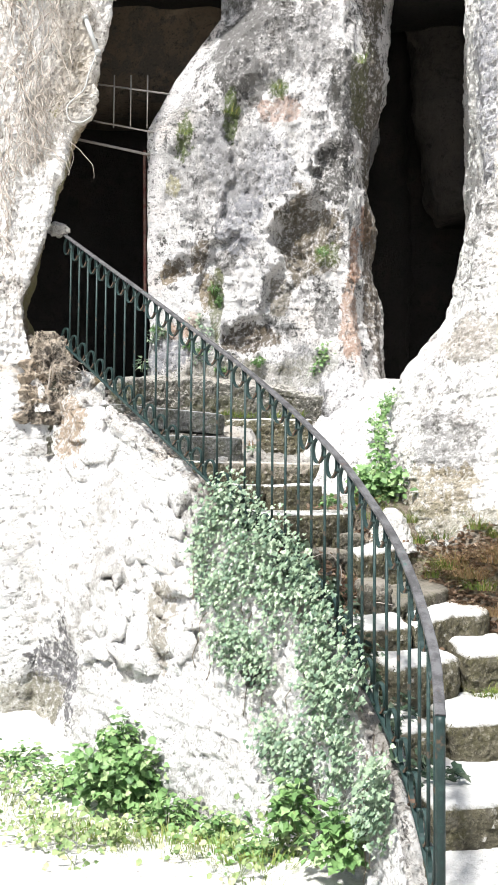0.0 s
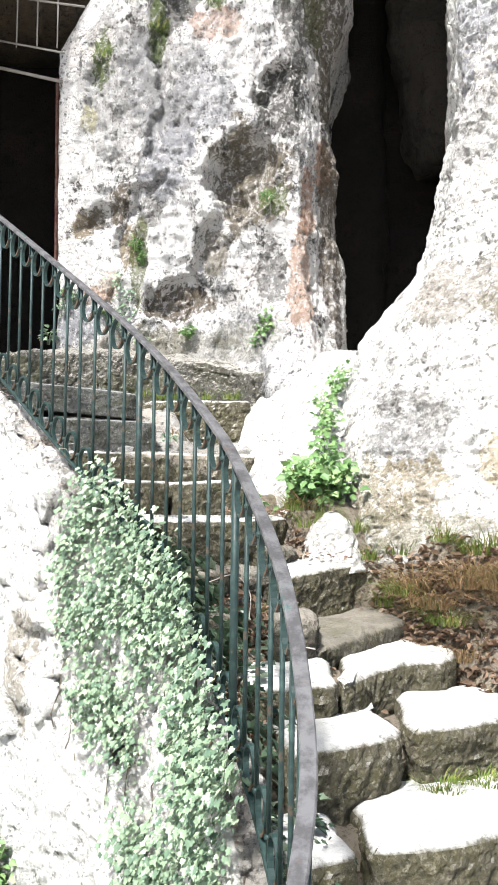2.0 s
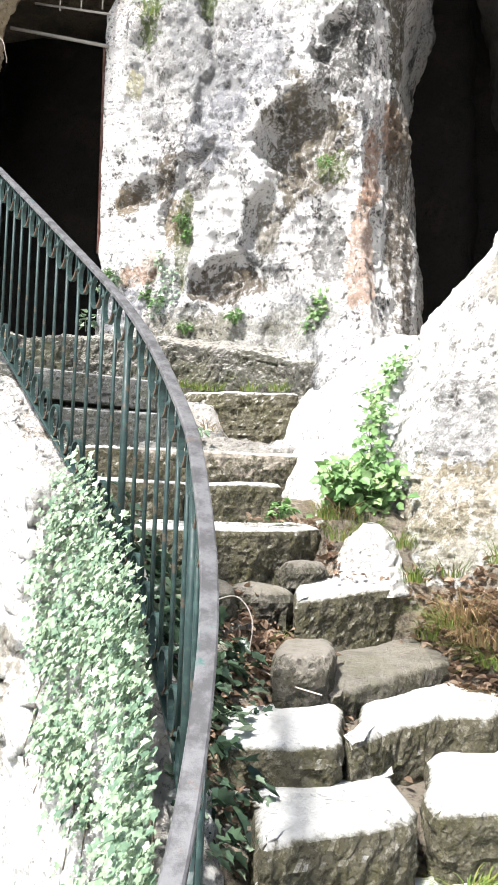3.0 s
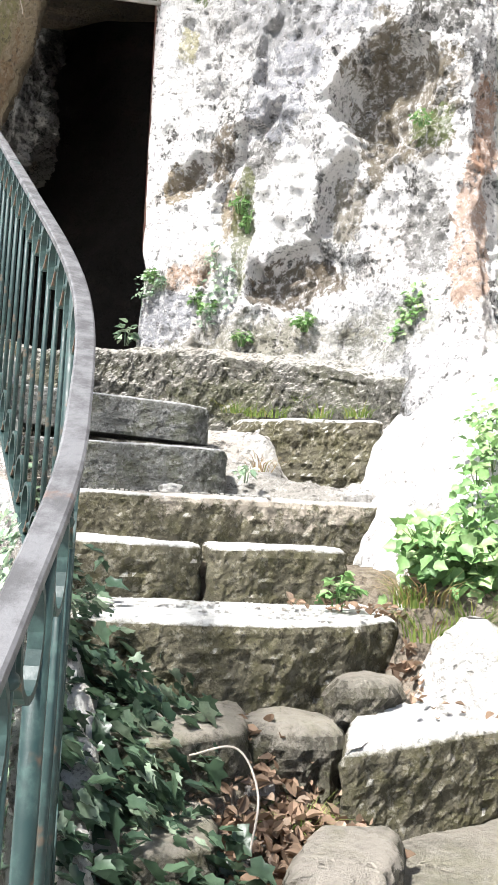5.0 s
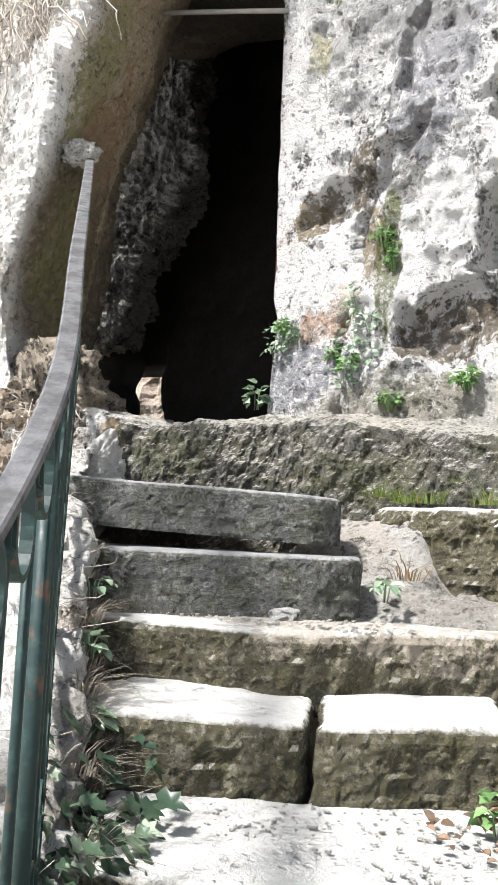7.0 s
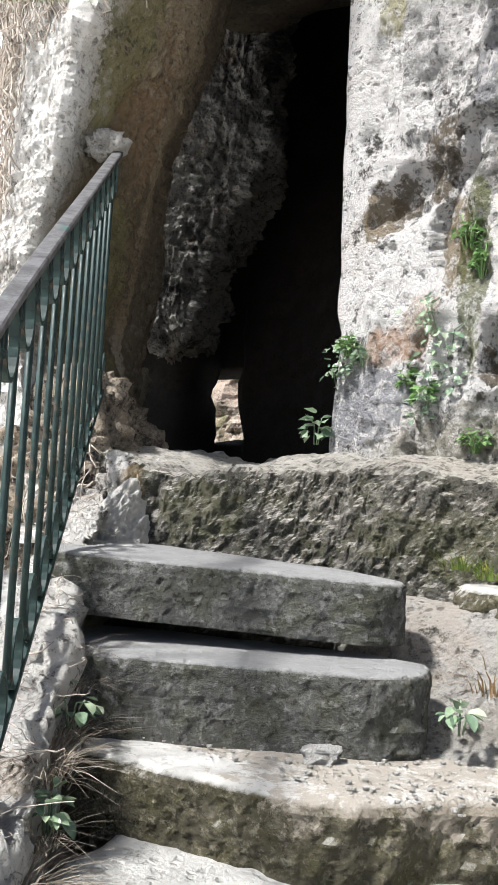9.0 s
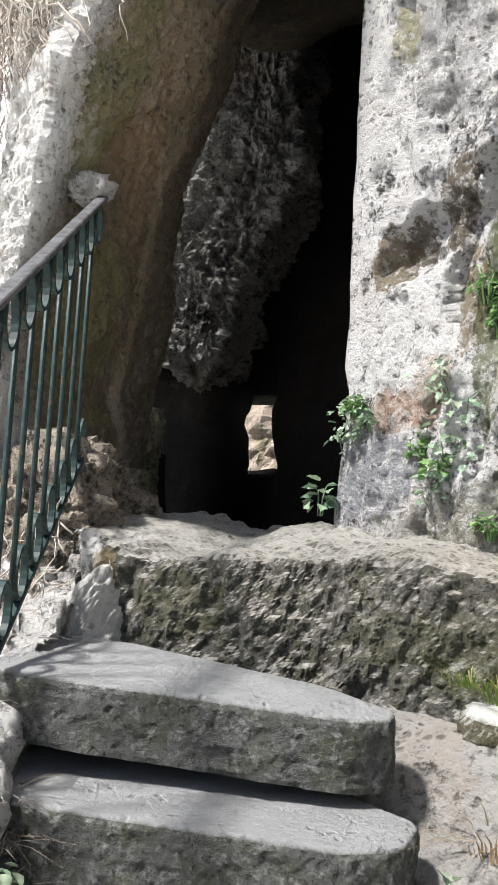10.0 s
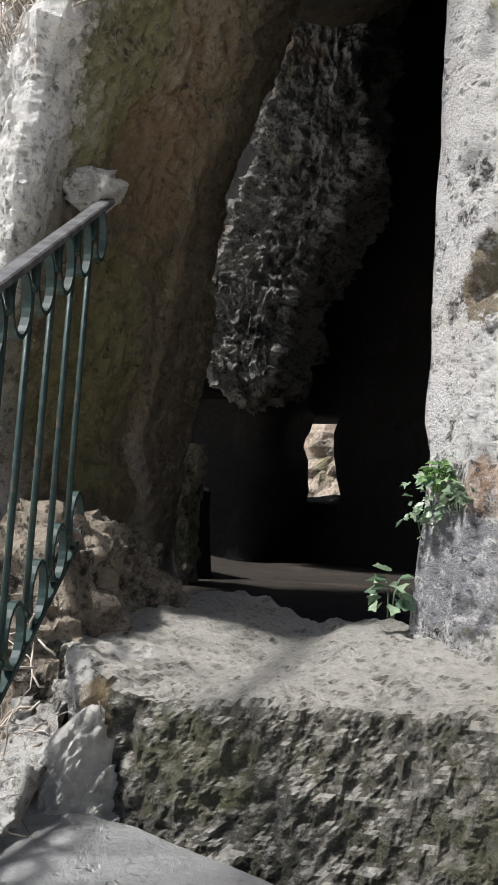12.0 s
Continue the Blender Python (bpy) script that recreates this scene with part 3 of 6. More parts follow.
right_rock = rock_body("rock_wall_right", [
    (0.7, [(3.6, 9.6), (1.75, 9.4), (0.85, 6.7), (1.12, 6.0), (1.75, 5.55), (3.6, 5.0)]),
    (1.4, [(3.6, 9.6), (1.75, 9.4), (0.95, 6.7), (1.14, 6.08), (1.7, 5.68), (3.6, 5.0)]),
    (1.9, [(3.6, 9.6), (1.8, 9.4), (1.05, 6.8), (1.18, 6.2), (1.75, 5.85), (3.6, 5.2)]),
    (2.5, [(3.6, 9.6), (2.0, 9.4), (1.24, 6.95), (1.42, 6.35), (1.8, 6.0), (3.6, 5.4)]),
    (2.95, [(3.6, 9.6), (2.2, 9.4), (1.64, 7.1), (1.64, 6.5), (1.95, 6.15), (3.6, 5.5)]),
    (4.0, [(3.6, 9.6), (2.35, 9.4), (1.86, 7.2), (1.76, 6.5), (2.0, 6.2), (3.6, 5.6)]),
    (5.0, [(3.6, 9.6), (2.35, 9.4), (1.84, 7.2), (1.71, 6.45), (2.0, 6.2), (3.6, 5.6)]),
    (7.5, [(3.6, 9.6), (2.35, 9.4), (1.86, 7.2), (1.74, 6.5), (2.0, 6.2), (3.6, 5.6)]),
], [12, 40, 40, 44, 56, 12], 0.016, RIGHT_ROCK, blur=4, lumps=0.08, pits=0.03, grain=0.018, seed=9)
tagged(right_rock, "white sunlit limestone wall beside the second cave", "rock wall", kind="structure")

stub = rock_body("rock_stub", [
    (2.1, [(-1.85, 7.6), (-1.8, 6.95), (-1.46, 6.98), (-1.42, 7.2), (-1.6, 7.6)]),
    (2.5, [(-1.85, 7.6), (-1.8, 6.97), (-1.49, 7.0), (-1.47, 7.2), (-1.64, 7.6)]),
    (2.66, [(-1.85, 7.6), (-1.8, 7.05), (-1.55, 7.06), (-1.52, 7.2), (-1.66, 7.6)]),
    (2.8, [(-1.85, 7.6), (-1.8, 7.2), (-1.66, 7.18), (-1.63, 7.25), (-1.7, 7.6)]),
], [10, 24, 20, 16, 24], 0.018, limestone("ochre_rock", (0.52, 0.44, 0.35), (0.34, 0.29, 0.235), (0.05, 0.043, 0.035), 0.48, 0.54, relief=0.08), blur=2, lumps=0.12, pits=0.07, grain=0.05, seed=46, size=0.2)
tagged(stub, "rough ochre rock at the edge of the doorway", "rock", kind="structure")

# sloping ledge between the steps and the second cave
ledge = rock_body("rock_ledge", [
    (1.0, [(1.4, 7.7), (0.25, 7.7), (0.38, 7.0), (0.54, 6.5), (0.78, 6.15), (1.4, 6.1)]),
    (1.6, [(1.4, 7.7), (0.28, 7.7), (0.42, 7.02), (0.62, 6.62), (0.84, 6.36), (1.4, 6.4)]),
    (2.1, [(1.4, 7.7), (0.35, 7.7), (0.50, 7.2), (0.74, 6.90), (0.92, 6.72), (1.4, 6.8)]),
    (2.35, [(1.4, 7.7), (0.5, 7.7), (0.66, 7.34), (0.88, 7.05), (1.02, 6.90), (1.4, 7.0)]),
    (2.5, [(1.4, 7.7), (0.7, 7.7), (0.84, 7.5), (0.97, 7.2), (1.08, 7.05), (1.4, 7.1)]),
], [8, 20, 30, 20, 30, 12], 0.02, WALL_ROCK, blur=8, lumps=0.05, pits=0.01, grain=0.008, seed=12)
tagged(ledge, "smooth white limestone ledge below the second cave", "rock", kind="structure")

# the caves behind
# Rock and floor near black: the unlit interior's darkness is in the colour.
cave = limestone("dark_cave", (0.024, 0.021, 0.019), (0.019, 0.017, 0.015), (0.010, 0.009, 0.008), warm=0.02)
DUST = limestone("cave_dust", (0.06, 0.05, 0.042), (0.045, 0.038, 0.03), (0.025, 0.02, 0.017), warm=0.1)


def cave_box(name, lo, hi, mat, label, category="cave wall", seed=0, cut=0.12, lumps=0.1):
    poly = [(lo[0], lo[1]), (hi[0], lo[1]), (hi[0], hi[1]), (lo[0], hi[1])]
    ob = block(name, poly, lo[2], hi[2], mat, step=cut, edge=0.05, lumps=lumps, wear=0.02, seed=seed)
    return tagged(ob, label, category, kind="structure")


# Roof slab out of view; its west edge limits sun on the inner rock.
cave_box("unseen_roof", (-4.0, 8.6, 6.8), (4.2, 11.9, 7.8), cave, "unseen rock roof added to keep light out of the caves", "cave roof", 3)
# Both brows are added above the view to keep sun and sky out.
cave_box("unseen_brow", (-1.7, 7.45, 6.35), (0.2, 8.7, 7.6), cave, "unseen rock added over the doorway to block light", "cave roof", 33)
cave_box("unseen_brow_east", (0.7, 7.3, 6.25), (2.3, 8.7, 7.6), cave, "unseen rock added over the second cave to block light", "cave roof", 34)
# Second slab out of view, added to block light from above.
cave_box("unseen_roof_back", (-5.8, 10.45, 6.8), (-3.95, 11.9, 7.8), cave, "unseen rock roof added to keep light out of the caves", "cave roof", 13)
# Added out of sight to keep the sun off the west wall.
cave_box("shade_ledge", (-5.7, 9.95, 3.7), (-4.25, 10.65, 4.4), cave, "unseen rock added to shade the cave's west wall", seed=23)
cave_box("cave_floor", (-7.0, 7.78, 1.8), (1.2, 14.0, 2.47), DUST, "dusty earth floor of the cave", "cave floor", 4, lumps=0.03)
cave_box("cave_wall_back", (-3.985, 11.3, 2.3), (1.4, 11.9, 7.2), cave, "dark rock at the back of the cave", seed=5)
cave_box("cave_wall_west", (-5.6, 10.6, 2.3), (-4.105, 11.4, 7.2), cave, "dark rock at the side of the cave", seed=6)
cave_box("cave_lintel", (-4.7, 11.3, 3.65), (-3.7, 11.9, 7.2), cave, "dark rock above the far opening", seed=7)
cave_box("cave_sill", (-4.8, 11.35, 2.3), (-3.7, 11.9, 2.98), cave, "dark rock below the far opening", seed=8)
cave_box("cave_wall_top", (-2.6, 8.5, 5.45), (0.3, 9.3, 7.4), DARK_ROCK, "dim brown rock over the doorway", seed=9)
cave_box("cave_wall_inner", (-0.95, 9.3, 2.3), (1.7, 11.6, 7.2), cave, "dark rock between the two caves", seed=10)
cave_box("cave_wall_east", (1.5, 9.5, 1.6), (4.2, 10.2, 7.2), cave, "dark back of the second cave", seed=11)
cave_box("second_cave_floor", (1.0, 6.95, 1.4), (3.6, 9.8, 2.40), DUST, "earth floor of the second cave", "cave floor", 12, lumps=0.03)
# Low wall added only to stop light coming in from the west.
cave_box("light_block_low", (-5.6, 8.95, 2.2), (-3.2, 9.35, 3.0), cave, "low rock added to block light at the cave's side", seed=14)
# Outline follows the lit patch on the inner rock: light put into shape.
def lit_patch_plan(xl, xr):
    return [(xl - 0.6, 10.9), (xl, 10.0), (xl * 0.5 + xr * 0.5, 10.06), (xr, 10.22), (xr - 0.35, 11.0)]


# Paler than the surrounding cave rock, so the colour carries that light too.
lit_patch = rock_body("lit_patch_rock", [
    (3.56, [(-4.0, 10.4), (-3.98, 10.24), (-3.94, 10.22), (-3.92, 10.3), (-3.92, 10.4)]),
    (3.66, [(-4.15, 10.6), (-4.0, 10.10), (-3.9, 10.14), (-3.86, 10.45), (-3.9, 10.6)]),
    (3.80, lit_patch_plan(-4.05, -3.70)), (4.03, lit_patch_plan(-4.12, -3.66)), (4.45, lit_patch_plan(-4.12, -3.52)), (4.85, lit_patch_plan(-3.90, -3.24)),
    (5.25, lit_patch_plan(-3.74, -3.04)), (5.6, lit_patch_plan(-3.70, -3.07)), (6.0, lit_patch_plan(-3.5, -3.14)), (7.0, lit_patch_plan(-3.3, -3.0)),
], [12, 60, 40, 50, 14], 0.018, limestone("grey_lit_rock", (0.31, 0.297, 0.275), (0.15, 0.142, 0.132), (0.04, 0.036, 0.032), 0.50, 0.56, relief=0.09), blur=1, lumps=0.15, pits=0.11, grain=0.07, seed=15, size=0.26)
knob = rock_body("rock_knob", [
    (2.4, [(-2.98, 8.95), (-2.98, 8.74), (-2.9, 8.70), (-2.84, 8.8)]), (2.85, [(-2.98, 8.95), (-2.98, 8.74), (-2.9, 8.70), (-2.84, 8.8)]), (3.0, [(-2.95, 8.9), (-2.96, 8.66), (-2.80, 8.62), (-2.74, 8.75)]), (3.17, [(-2.88, 8.8), (-2.9, 8.70), (-2.82, 8.66), (-2.78, 8.74)]),
], [10, 12, 12, 10], 0.025, limestone("knob_rock", (0.34, 0.30, 0.22), (0.2, 0.19, 0.12), (0.05, 0.045, 0.04)), blur=1, lumps=0.05, pits=0.04, grain=0.03, seed=16, size=0.2)
tagged(knob, "small rough mossy rock inside the cave", "rock", kind="structure")
tagged(lit_patch, "rough grey rock inside the cave, outlined as a lit patch", "rock", kind="structure")
far_rock = rock_body("far_rock", [
    (2.0, [(-4.6, 14.2), (-6.4, 13.6), (-5.6, 13.1), (-4.3, 13.3)]),
    (4.5, [(-4.6, 14.2), (-6.3, 13.8), (-5.6, 13.3), (-4.3, 13.5)]),
    (6.5, [(-4.6, 14.2), (-6.2, 14.0), (-5.6, 13.6), (-4.3, 13.8)]),
], [10, 16, 30, 16], 0.05, limestone("far_limestone", (0.62, 0.50, 0.42), (0.42, 0.36, 0.30), (0.14, 0.12, 0.09), 0.5, 0.58, 0.5, 0.6), blur=2, lumps=0.2, pits=0.05, grain=0.02, seed=17)
tagged(far_rock, "sunlit rock seen beyond the far opening", "rock", kind="structure")
# This rock's dark colour carries the dimness of the second cave.
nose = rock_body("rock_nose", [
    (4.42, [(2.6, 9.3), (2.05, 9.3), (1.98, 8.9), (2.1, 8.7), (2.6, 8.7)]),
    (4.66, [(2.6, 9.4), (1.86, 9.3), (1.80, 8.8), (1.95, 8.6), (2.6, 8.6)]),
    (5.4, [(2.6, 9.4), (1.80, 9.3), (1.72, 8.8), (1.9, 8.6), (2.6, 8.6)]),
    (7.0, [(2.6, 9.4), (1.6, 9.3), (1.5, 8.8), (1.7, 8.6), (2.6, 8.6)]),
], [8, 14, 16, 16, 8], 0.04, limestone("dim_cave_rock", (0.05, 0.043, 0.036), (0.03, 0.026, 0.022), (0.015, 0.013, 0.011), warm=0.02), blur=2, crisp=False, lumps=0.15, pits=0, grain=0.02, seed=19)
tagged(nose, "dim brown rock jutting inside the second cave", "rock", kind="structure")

# ---- steps ----
stairs = new("stone_stairs")
tagged(stairs, "worn old stone steps curving up to the cave doorway", "stairs")
STEPS = [   # top, front edge from the railing side, way to the back
    (0.19, [(0.72, 3.10), (1.3, 3.16), (1.95, 3.28)], (-0.05, 0.6)),
    (0.37, [(0.74, 3.55), (1.04, 3.61), (1.95, 3.80)], (-0.06, 0.6)),
    (0.545, [(0.68, 3.98), (0.79, 4.03), (0.91, 4.10)], (-0.08, 0.42)),
    (0.55, [(0.94, 4.10), (1.19, 4.17), (1.34, 4.26), (1.95, 4.5)], (-0.05, 0.56)),
    (0.755, [(0.70, 4.32), (0.85, 4.42), (0.99, 4.49), (1.12, 4.60)], (-0.06, 0.44)),
    (0.76, [(1.155, 4.62), (1.29, 4.68), (1.45, 4.76), (1.95, 5.0)], (0.0, 0.62)),
    (0.895, [(0.54, 4.68), (0.77, 4.73), (0.905, 4.79)], (-0.05, 0.42)),
    (0.90, [(0.925, 4.80), (1.05, 5.02), (1.23, 5.19), (1.37, 5.23), (1.47, 5.36)], (0.02, 0.52)),
    (1.00, [(0.84, 5.12), (0.93, 5.23), (1.05, 5.34), (1.19, 5.50), (1.30, 5.62)], (-0.05, 0.46)),
    (1.085, [(0.655, 5.04), (0.76, 5.08), (0.845, 5.11)], (-0.02, 0.36)),
    (1.08, [(0.22, 5.02), (0.42, 5.10), (0.50, 5.20)], (-0.1, 0.3)),
    (1.24, [(0.14, 5.28), (0.32, 5.33), (0.47, 5.50)], (-0.12, 0.34)),
    (1.255, [(0.69, 5.48), (0.85, 5.63), (1.03, 5.80), (1.10, 5.89)], (-0.03, 0.46)),
    (1.46, [(-0.14, 5.50), (0.20, 5.59), (0.36, 5.68), (0.50, 5.76), (0.63, 5.92), (0.73, 6.14)], (-0.2, 0.5)),
    (1.64, [(-0.40, 5.88), (0.12, 6.08)], (-0.2, 0.5)),
    (1.64, [(0.125, 6.08), (0.55, 6.36)], (-0.2, 0.5)),
    (1.81, [(-0.80, 6.28), (-0.1, 6.36), (0.30, 6.72), (0.58, 6.92)], (-0.2, 0.6)),
]
RISE = {1.00: 0.14, 0.90: 0.06, 1.255: 0.10, 1.24: 0.06, 0.895: 0.05}   # treads that climb towards the back
for k, (top, front, back) in enumerate(STEPS):
    f = np.array(front, float)
    poly = [tuple(p) for p in f] + [tuple(p + back) for p in f[::-1]]
    block("step", poly, top - 0.42, top, SHADED_EARTHY_STEP if top in (1.00, 1.08, 1.085, 1.24) else GREY_STEP, stairs, seed=20 + k, lumps=0.028, wear=0.013, step=0.0125, edge=0.034 if top > 1.3 else 0.045, tilt=(0, RISE.get(top, 0.0)), under=0.06)
for k, (poly, top) in enumerate((([(0.36, 5.52), (0.52, 5.55), (0.66, 5.66), (0.60, 5.84), (0.42, 5.80)], 1.225), ([(0.64, 5.72), (0.76, 5.80), (0.80, 5.98), (0.66, 6.0), (0.58, 5.86)], 1.33))):
    block("rubble_stone", poly, top - 0.3, top, SHADED_EARTHY_STEP, stairs, seed=120 + k, lumps=0.045, wear=0.03, step=0.014, edge=0.05)
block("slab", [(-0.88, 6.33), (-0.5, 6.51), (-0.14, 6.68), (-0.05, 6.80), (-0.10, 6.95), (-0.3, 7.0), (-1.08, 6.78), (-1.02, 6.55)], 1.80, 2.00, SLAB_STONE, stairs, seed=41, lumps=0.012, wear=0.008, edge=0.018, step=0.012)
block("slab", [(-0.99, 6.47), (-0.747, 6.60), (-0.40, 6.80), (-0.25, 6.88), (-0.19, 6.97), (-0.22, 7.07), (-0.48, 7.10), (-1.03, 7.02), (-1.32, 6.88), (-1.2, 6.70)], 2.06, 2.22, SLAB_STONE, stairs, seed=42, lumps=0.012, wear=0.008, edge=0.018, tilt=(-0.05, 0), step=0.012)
block("block", [(-0.14, 7.24), (0.1, 7.18), (0.52, 7.2), (0.6, 7.65), (-0.3, 7.65)], 1.7, 2.18, GREY_STEP, stairs, seed=44, lumps=0.02, wear=0.02, step=0.014, edge=0.03)


def polyline(points, n):
    """Points evenly spread along a smooth line."""
    p = spline(np.array(points, float), 400)
    s = np.concatenate([[0], np.cumsum(np.linalg.norm(np.diff(p, axis=0), axis=1))])
    return np.stack([np.interp(np.linspace(0, s[-1], n), s, p[:, k]) for k in range(3)], 1)


def build_sill():
    """The hewn rock edge of the doorway, running on along the foot of the wall."""
    nu, nr, nt = 300, 80, 80
    foot = polyline([(-1.62, 6.96, 1.85), (-1.3, 6.97, 1.85), (-1.0, 7.0, 1.85), (-0.77, 7.08, 1.85), (-0.45, 7.26, 1.85), (-0.1, 7.34, 1.85), (0.3, 7.3, 1.85), (0.62, 7.16, 1.85)], nu)
    lip = polyline([(-1.62, 7.1, 2.56), (-1.3, 7.06, 2.52), (-1.09, 7.10, 2.475), (-0.70, 7.32, 2.495), (-0.42, 7.44, 2.52), (-0.1, 7.46, 2.47), (0.3, 7.39, 2.40), (0.62, 7.26, 2.34)], nu)
    back = polyline([(-1.8, 7.95, 2.60), (-1.5, 7.95, 2.60), (-1.25, 7.95, 2.60), (-0.98, 7.95, 2.60), (-0.75, 7.9, 2.6), (-0.3, 7.9, 2.62), (0.2, 7.8, 2.6), (0.6, 7.6, 2.5)], nu)
    rim = back + np.array([0, 0.25, -0.35])
    w = np.linspace(0, 1, nr)[None, :, None]
    v = np.linspace(0, 1, nt)[None, 1:, None]
    g = np.concatenate([foot[:, None] * (1 - w) + lip[:, None] * w, lip[:, None] * (1 - v) + back[:, None] * v, rim[:, None]], 1)
    for _ in range(2):
        g[:, 1:-1] = 0.5 * g[:, 1:-1] + 0.25 * (g[:, 2:] + g[:, :-2])
    nn = grid_normals(g)
    p, n = g.reshape(-1, 3), nn.reshape(-1, 3)
    run = np.repeat(np.linspace(0, 2.5, nu), g.shape[1])
    top = np.tile(np.clip((np.arange(g.shape[1]) - nr + 3) / 8, 0, 1), nu)
    q = np.stack([0.86 * run - 0.5 * p[:, 2], 0.27 * (0.5 * run + 0.86 * p[:, 2]), 0 * run], 1)
    d = (1 - 0.8 * top) * (0.014 * (cells(q + 0.035 * np.stack([fbm(p, 0.08, 3, k) for k in (151, 152, 153)], 1), 0.042, 143)[0] - 0.45) * np.clip(0.6 + 2.0 * fbm(p, 0.18, 3, 147), 0.0, 1.5) + 0.008 * (cells(q * [1, 1.6, 1], 0.026, 144)[0] - 0.4) + 0.07 * fbm(p * [1, 1, 0.6], 0.2, 5, 144, gain=0.6) + 0.022 * fbm(p * [1, 1, 0.5], 0.06, 4, 145, True, 0.65))
    d += top * 0.03 * fbm(p, 0.3, 3, 146) + top * 0.018 * fbm(p, 0.1, 4, 148, True, 0.6)
    q = p + n * d[:, None]
    q[:, 2] -= top * 0.035 * np.exp(-((p[:, 0] + 1.15 + 0.3 * (p[:, 1] - 7.3)) / 0.13) ** 2)
    q[:, 2] += top * 0.02 * np.exp(-((p[:, 0] + 0.78) / 0.12) ** 2 - ((p[:, 1] - 7.6) / 0.25) ** 2)
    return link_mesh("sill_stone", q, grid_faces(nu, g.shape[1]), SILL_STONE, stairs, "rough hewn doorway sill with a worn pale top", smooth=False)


def build_rubble():
    """Loose earth and stones between the slabs' ends and the squared block."""
    xs, ys = np.arange(-0.42, 0.8, 0.012), np.arange(6.6, 7.45, 0.012)
    X, Y = np.meshgrid(xs, ys, indexing="ij")
    Z = 1.795 + 0.04 * np.clip((Y - 6.85) / 0.1, 0, 1) + 0.27 * np.clip((Y - 6.95) / 0.3, 0, 1) * np.clip(1 - (X - 0.02) / 0.12, 0, 1)
    Z = np.where(Y < 0.09 + np.interp(X, [-0.8, -0.1, 0.3, 0.58, 0.8], [6.28, 6.36, 6.72, 6.92, 7.08]), 1.4, Z)
    p = np.stack([X.ravel(), Y.ravel(), Z.ravel()], 1)
    a, b = cells(p, 0.075, 8)
    p[:, 2] += np.clip((p[:, 1] - 6.8 - 0.5 * np.clip(p[:, 0] - 0.3, 0, 1)) / 0.12, -0.3, 1) * (0.02 + 0.03 * fbm(p, 0.2, 4, 47)) + np.clip((p[:, 1] - 6.82) / 0.12, 0, 1) * 0.09 * np.clip(b - a, 0, 0.35) * np.clip(fbm(p, 0.15, 2, 49) + 0.4, 0, 1)
    return link_mesh("rubble", p, grid_faces(len(xs), len(ys)), limestone("rubble_earth", (0.52, 0.495, 0.46), (0.36, 0.335, 0.30), (0.09, 0.08, 0.065), 0.5, 0.58), stairs, "loose pale earth and small stones between steps", smooth=False)


# ---- railing path ----
RAIL = np.array([(0.649, 2.976, 0.876), (0.695, 3.333, 1.06), (0.658, 3.78, 1.359), (0.544, 4.235, 1.636),
                 (0.40, 4.623, 1.868), (0.063, 5.227, 2.26), (-0.526, 5.948, 2.798), (-1.555, 7.189, 3.699)])


def spline(ctrl, n):
    q = np.vstack([2 * ctrl[0] - ctrl[1], ctrl, 2 * ctrl[-1] - ctrl[-2]])
    out = []
    for s in np.linspace(0, len(ctrl) - 1 - 1e-9, n):
        i = int(s)
        u = s - i
        a, b, c, d = q[i:i + 4]
        out.append(0.5 * (2 * b + (c - a) * u + (2 * a - 5 * b + 4 * c - d) * u * u + (3 * b - a - 3 * c + d) * u ** 3))
    return np.array(out)


def even(ctrl, step):
    """Points at even steps along the spline."""
    p = spline(ctrl, 600)
    s = np.concatenate([[0], np.cumsum(np.linalg.norm(np.diff(p, axis=0), axis=1))])
    t = np.linspace(0, s[-1], int(round(s[-1] / step)) + 1)
    return np.stack([np.interp(t, s, p[:, k]) for k in range(3)], 1)


def tube(bm, pts, r, sides=8, flat=None):
    """A bar along pts; flat=(half width, half height) makes it rectangular."""
    pts = [Vector(p) for p in pts]
    rings = []
    for i, p in enumerate(pts):
        d = (pts[min(i + 1, len(pts) - 1)] - pts[max(i - 1, 0)]).normalized()
        side = d.cross(Vector((0, 0, 1)))
        side = side.normalized() if side.length > 1e-4 else Vector((1, 0, 0))
        up = side.cross(d)
        if flat:
            offs = [side * a * flat[0] + up * b * flat[1] for a, b in ((-1, -1), (1, -1), (1, 0.6), (0.8, 1), (-0.8, 1), (-1, 0.6))]
        else:
            offs = [(side * math.cos(2 * math.pi * k / sides) + up * math.sin(2 * math.pi * k / sides)) * r for k in range(sides)]
        rings.append([bm.verts.new(p + o) for o in offs])
    n = len(rings[0])
    for a, b in zip(rings, rings[1:]):
        for k in range(n):
            bm.faces.new((a[k], a[(k + 1) % n], b[(k + 1) % n], b[k]))
    bm.faces.new(rings[0][::-1])
    bm.faces.new(rings[-1])


build_sill()
build_rubble()
# Added stone; its white stands in for sun on the sill's end.
block("stone", [(-1.235, 6.91), (-1.19, 6.915), (-1.165, 7.035), (-1.25, 7.03)], 2.0, 2.39, limestone("sun_patch_stone", (0.82, 0.79, 0.74), (0.66, 0.62, 0.56), (0.3, 0.26, 0.2), 0.6, 0.68, speck=0.2, cavity=0.3, pitted=0.2), stairs, seed=131, lumps=0.07, wear=0.03, step=0.012, edge=0.03, tilt=(1.1, 0.3), label="white stone added as the sunlit patch at the sill's end", under=-0.2)

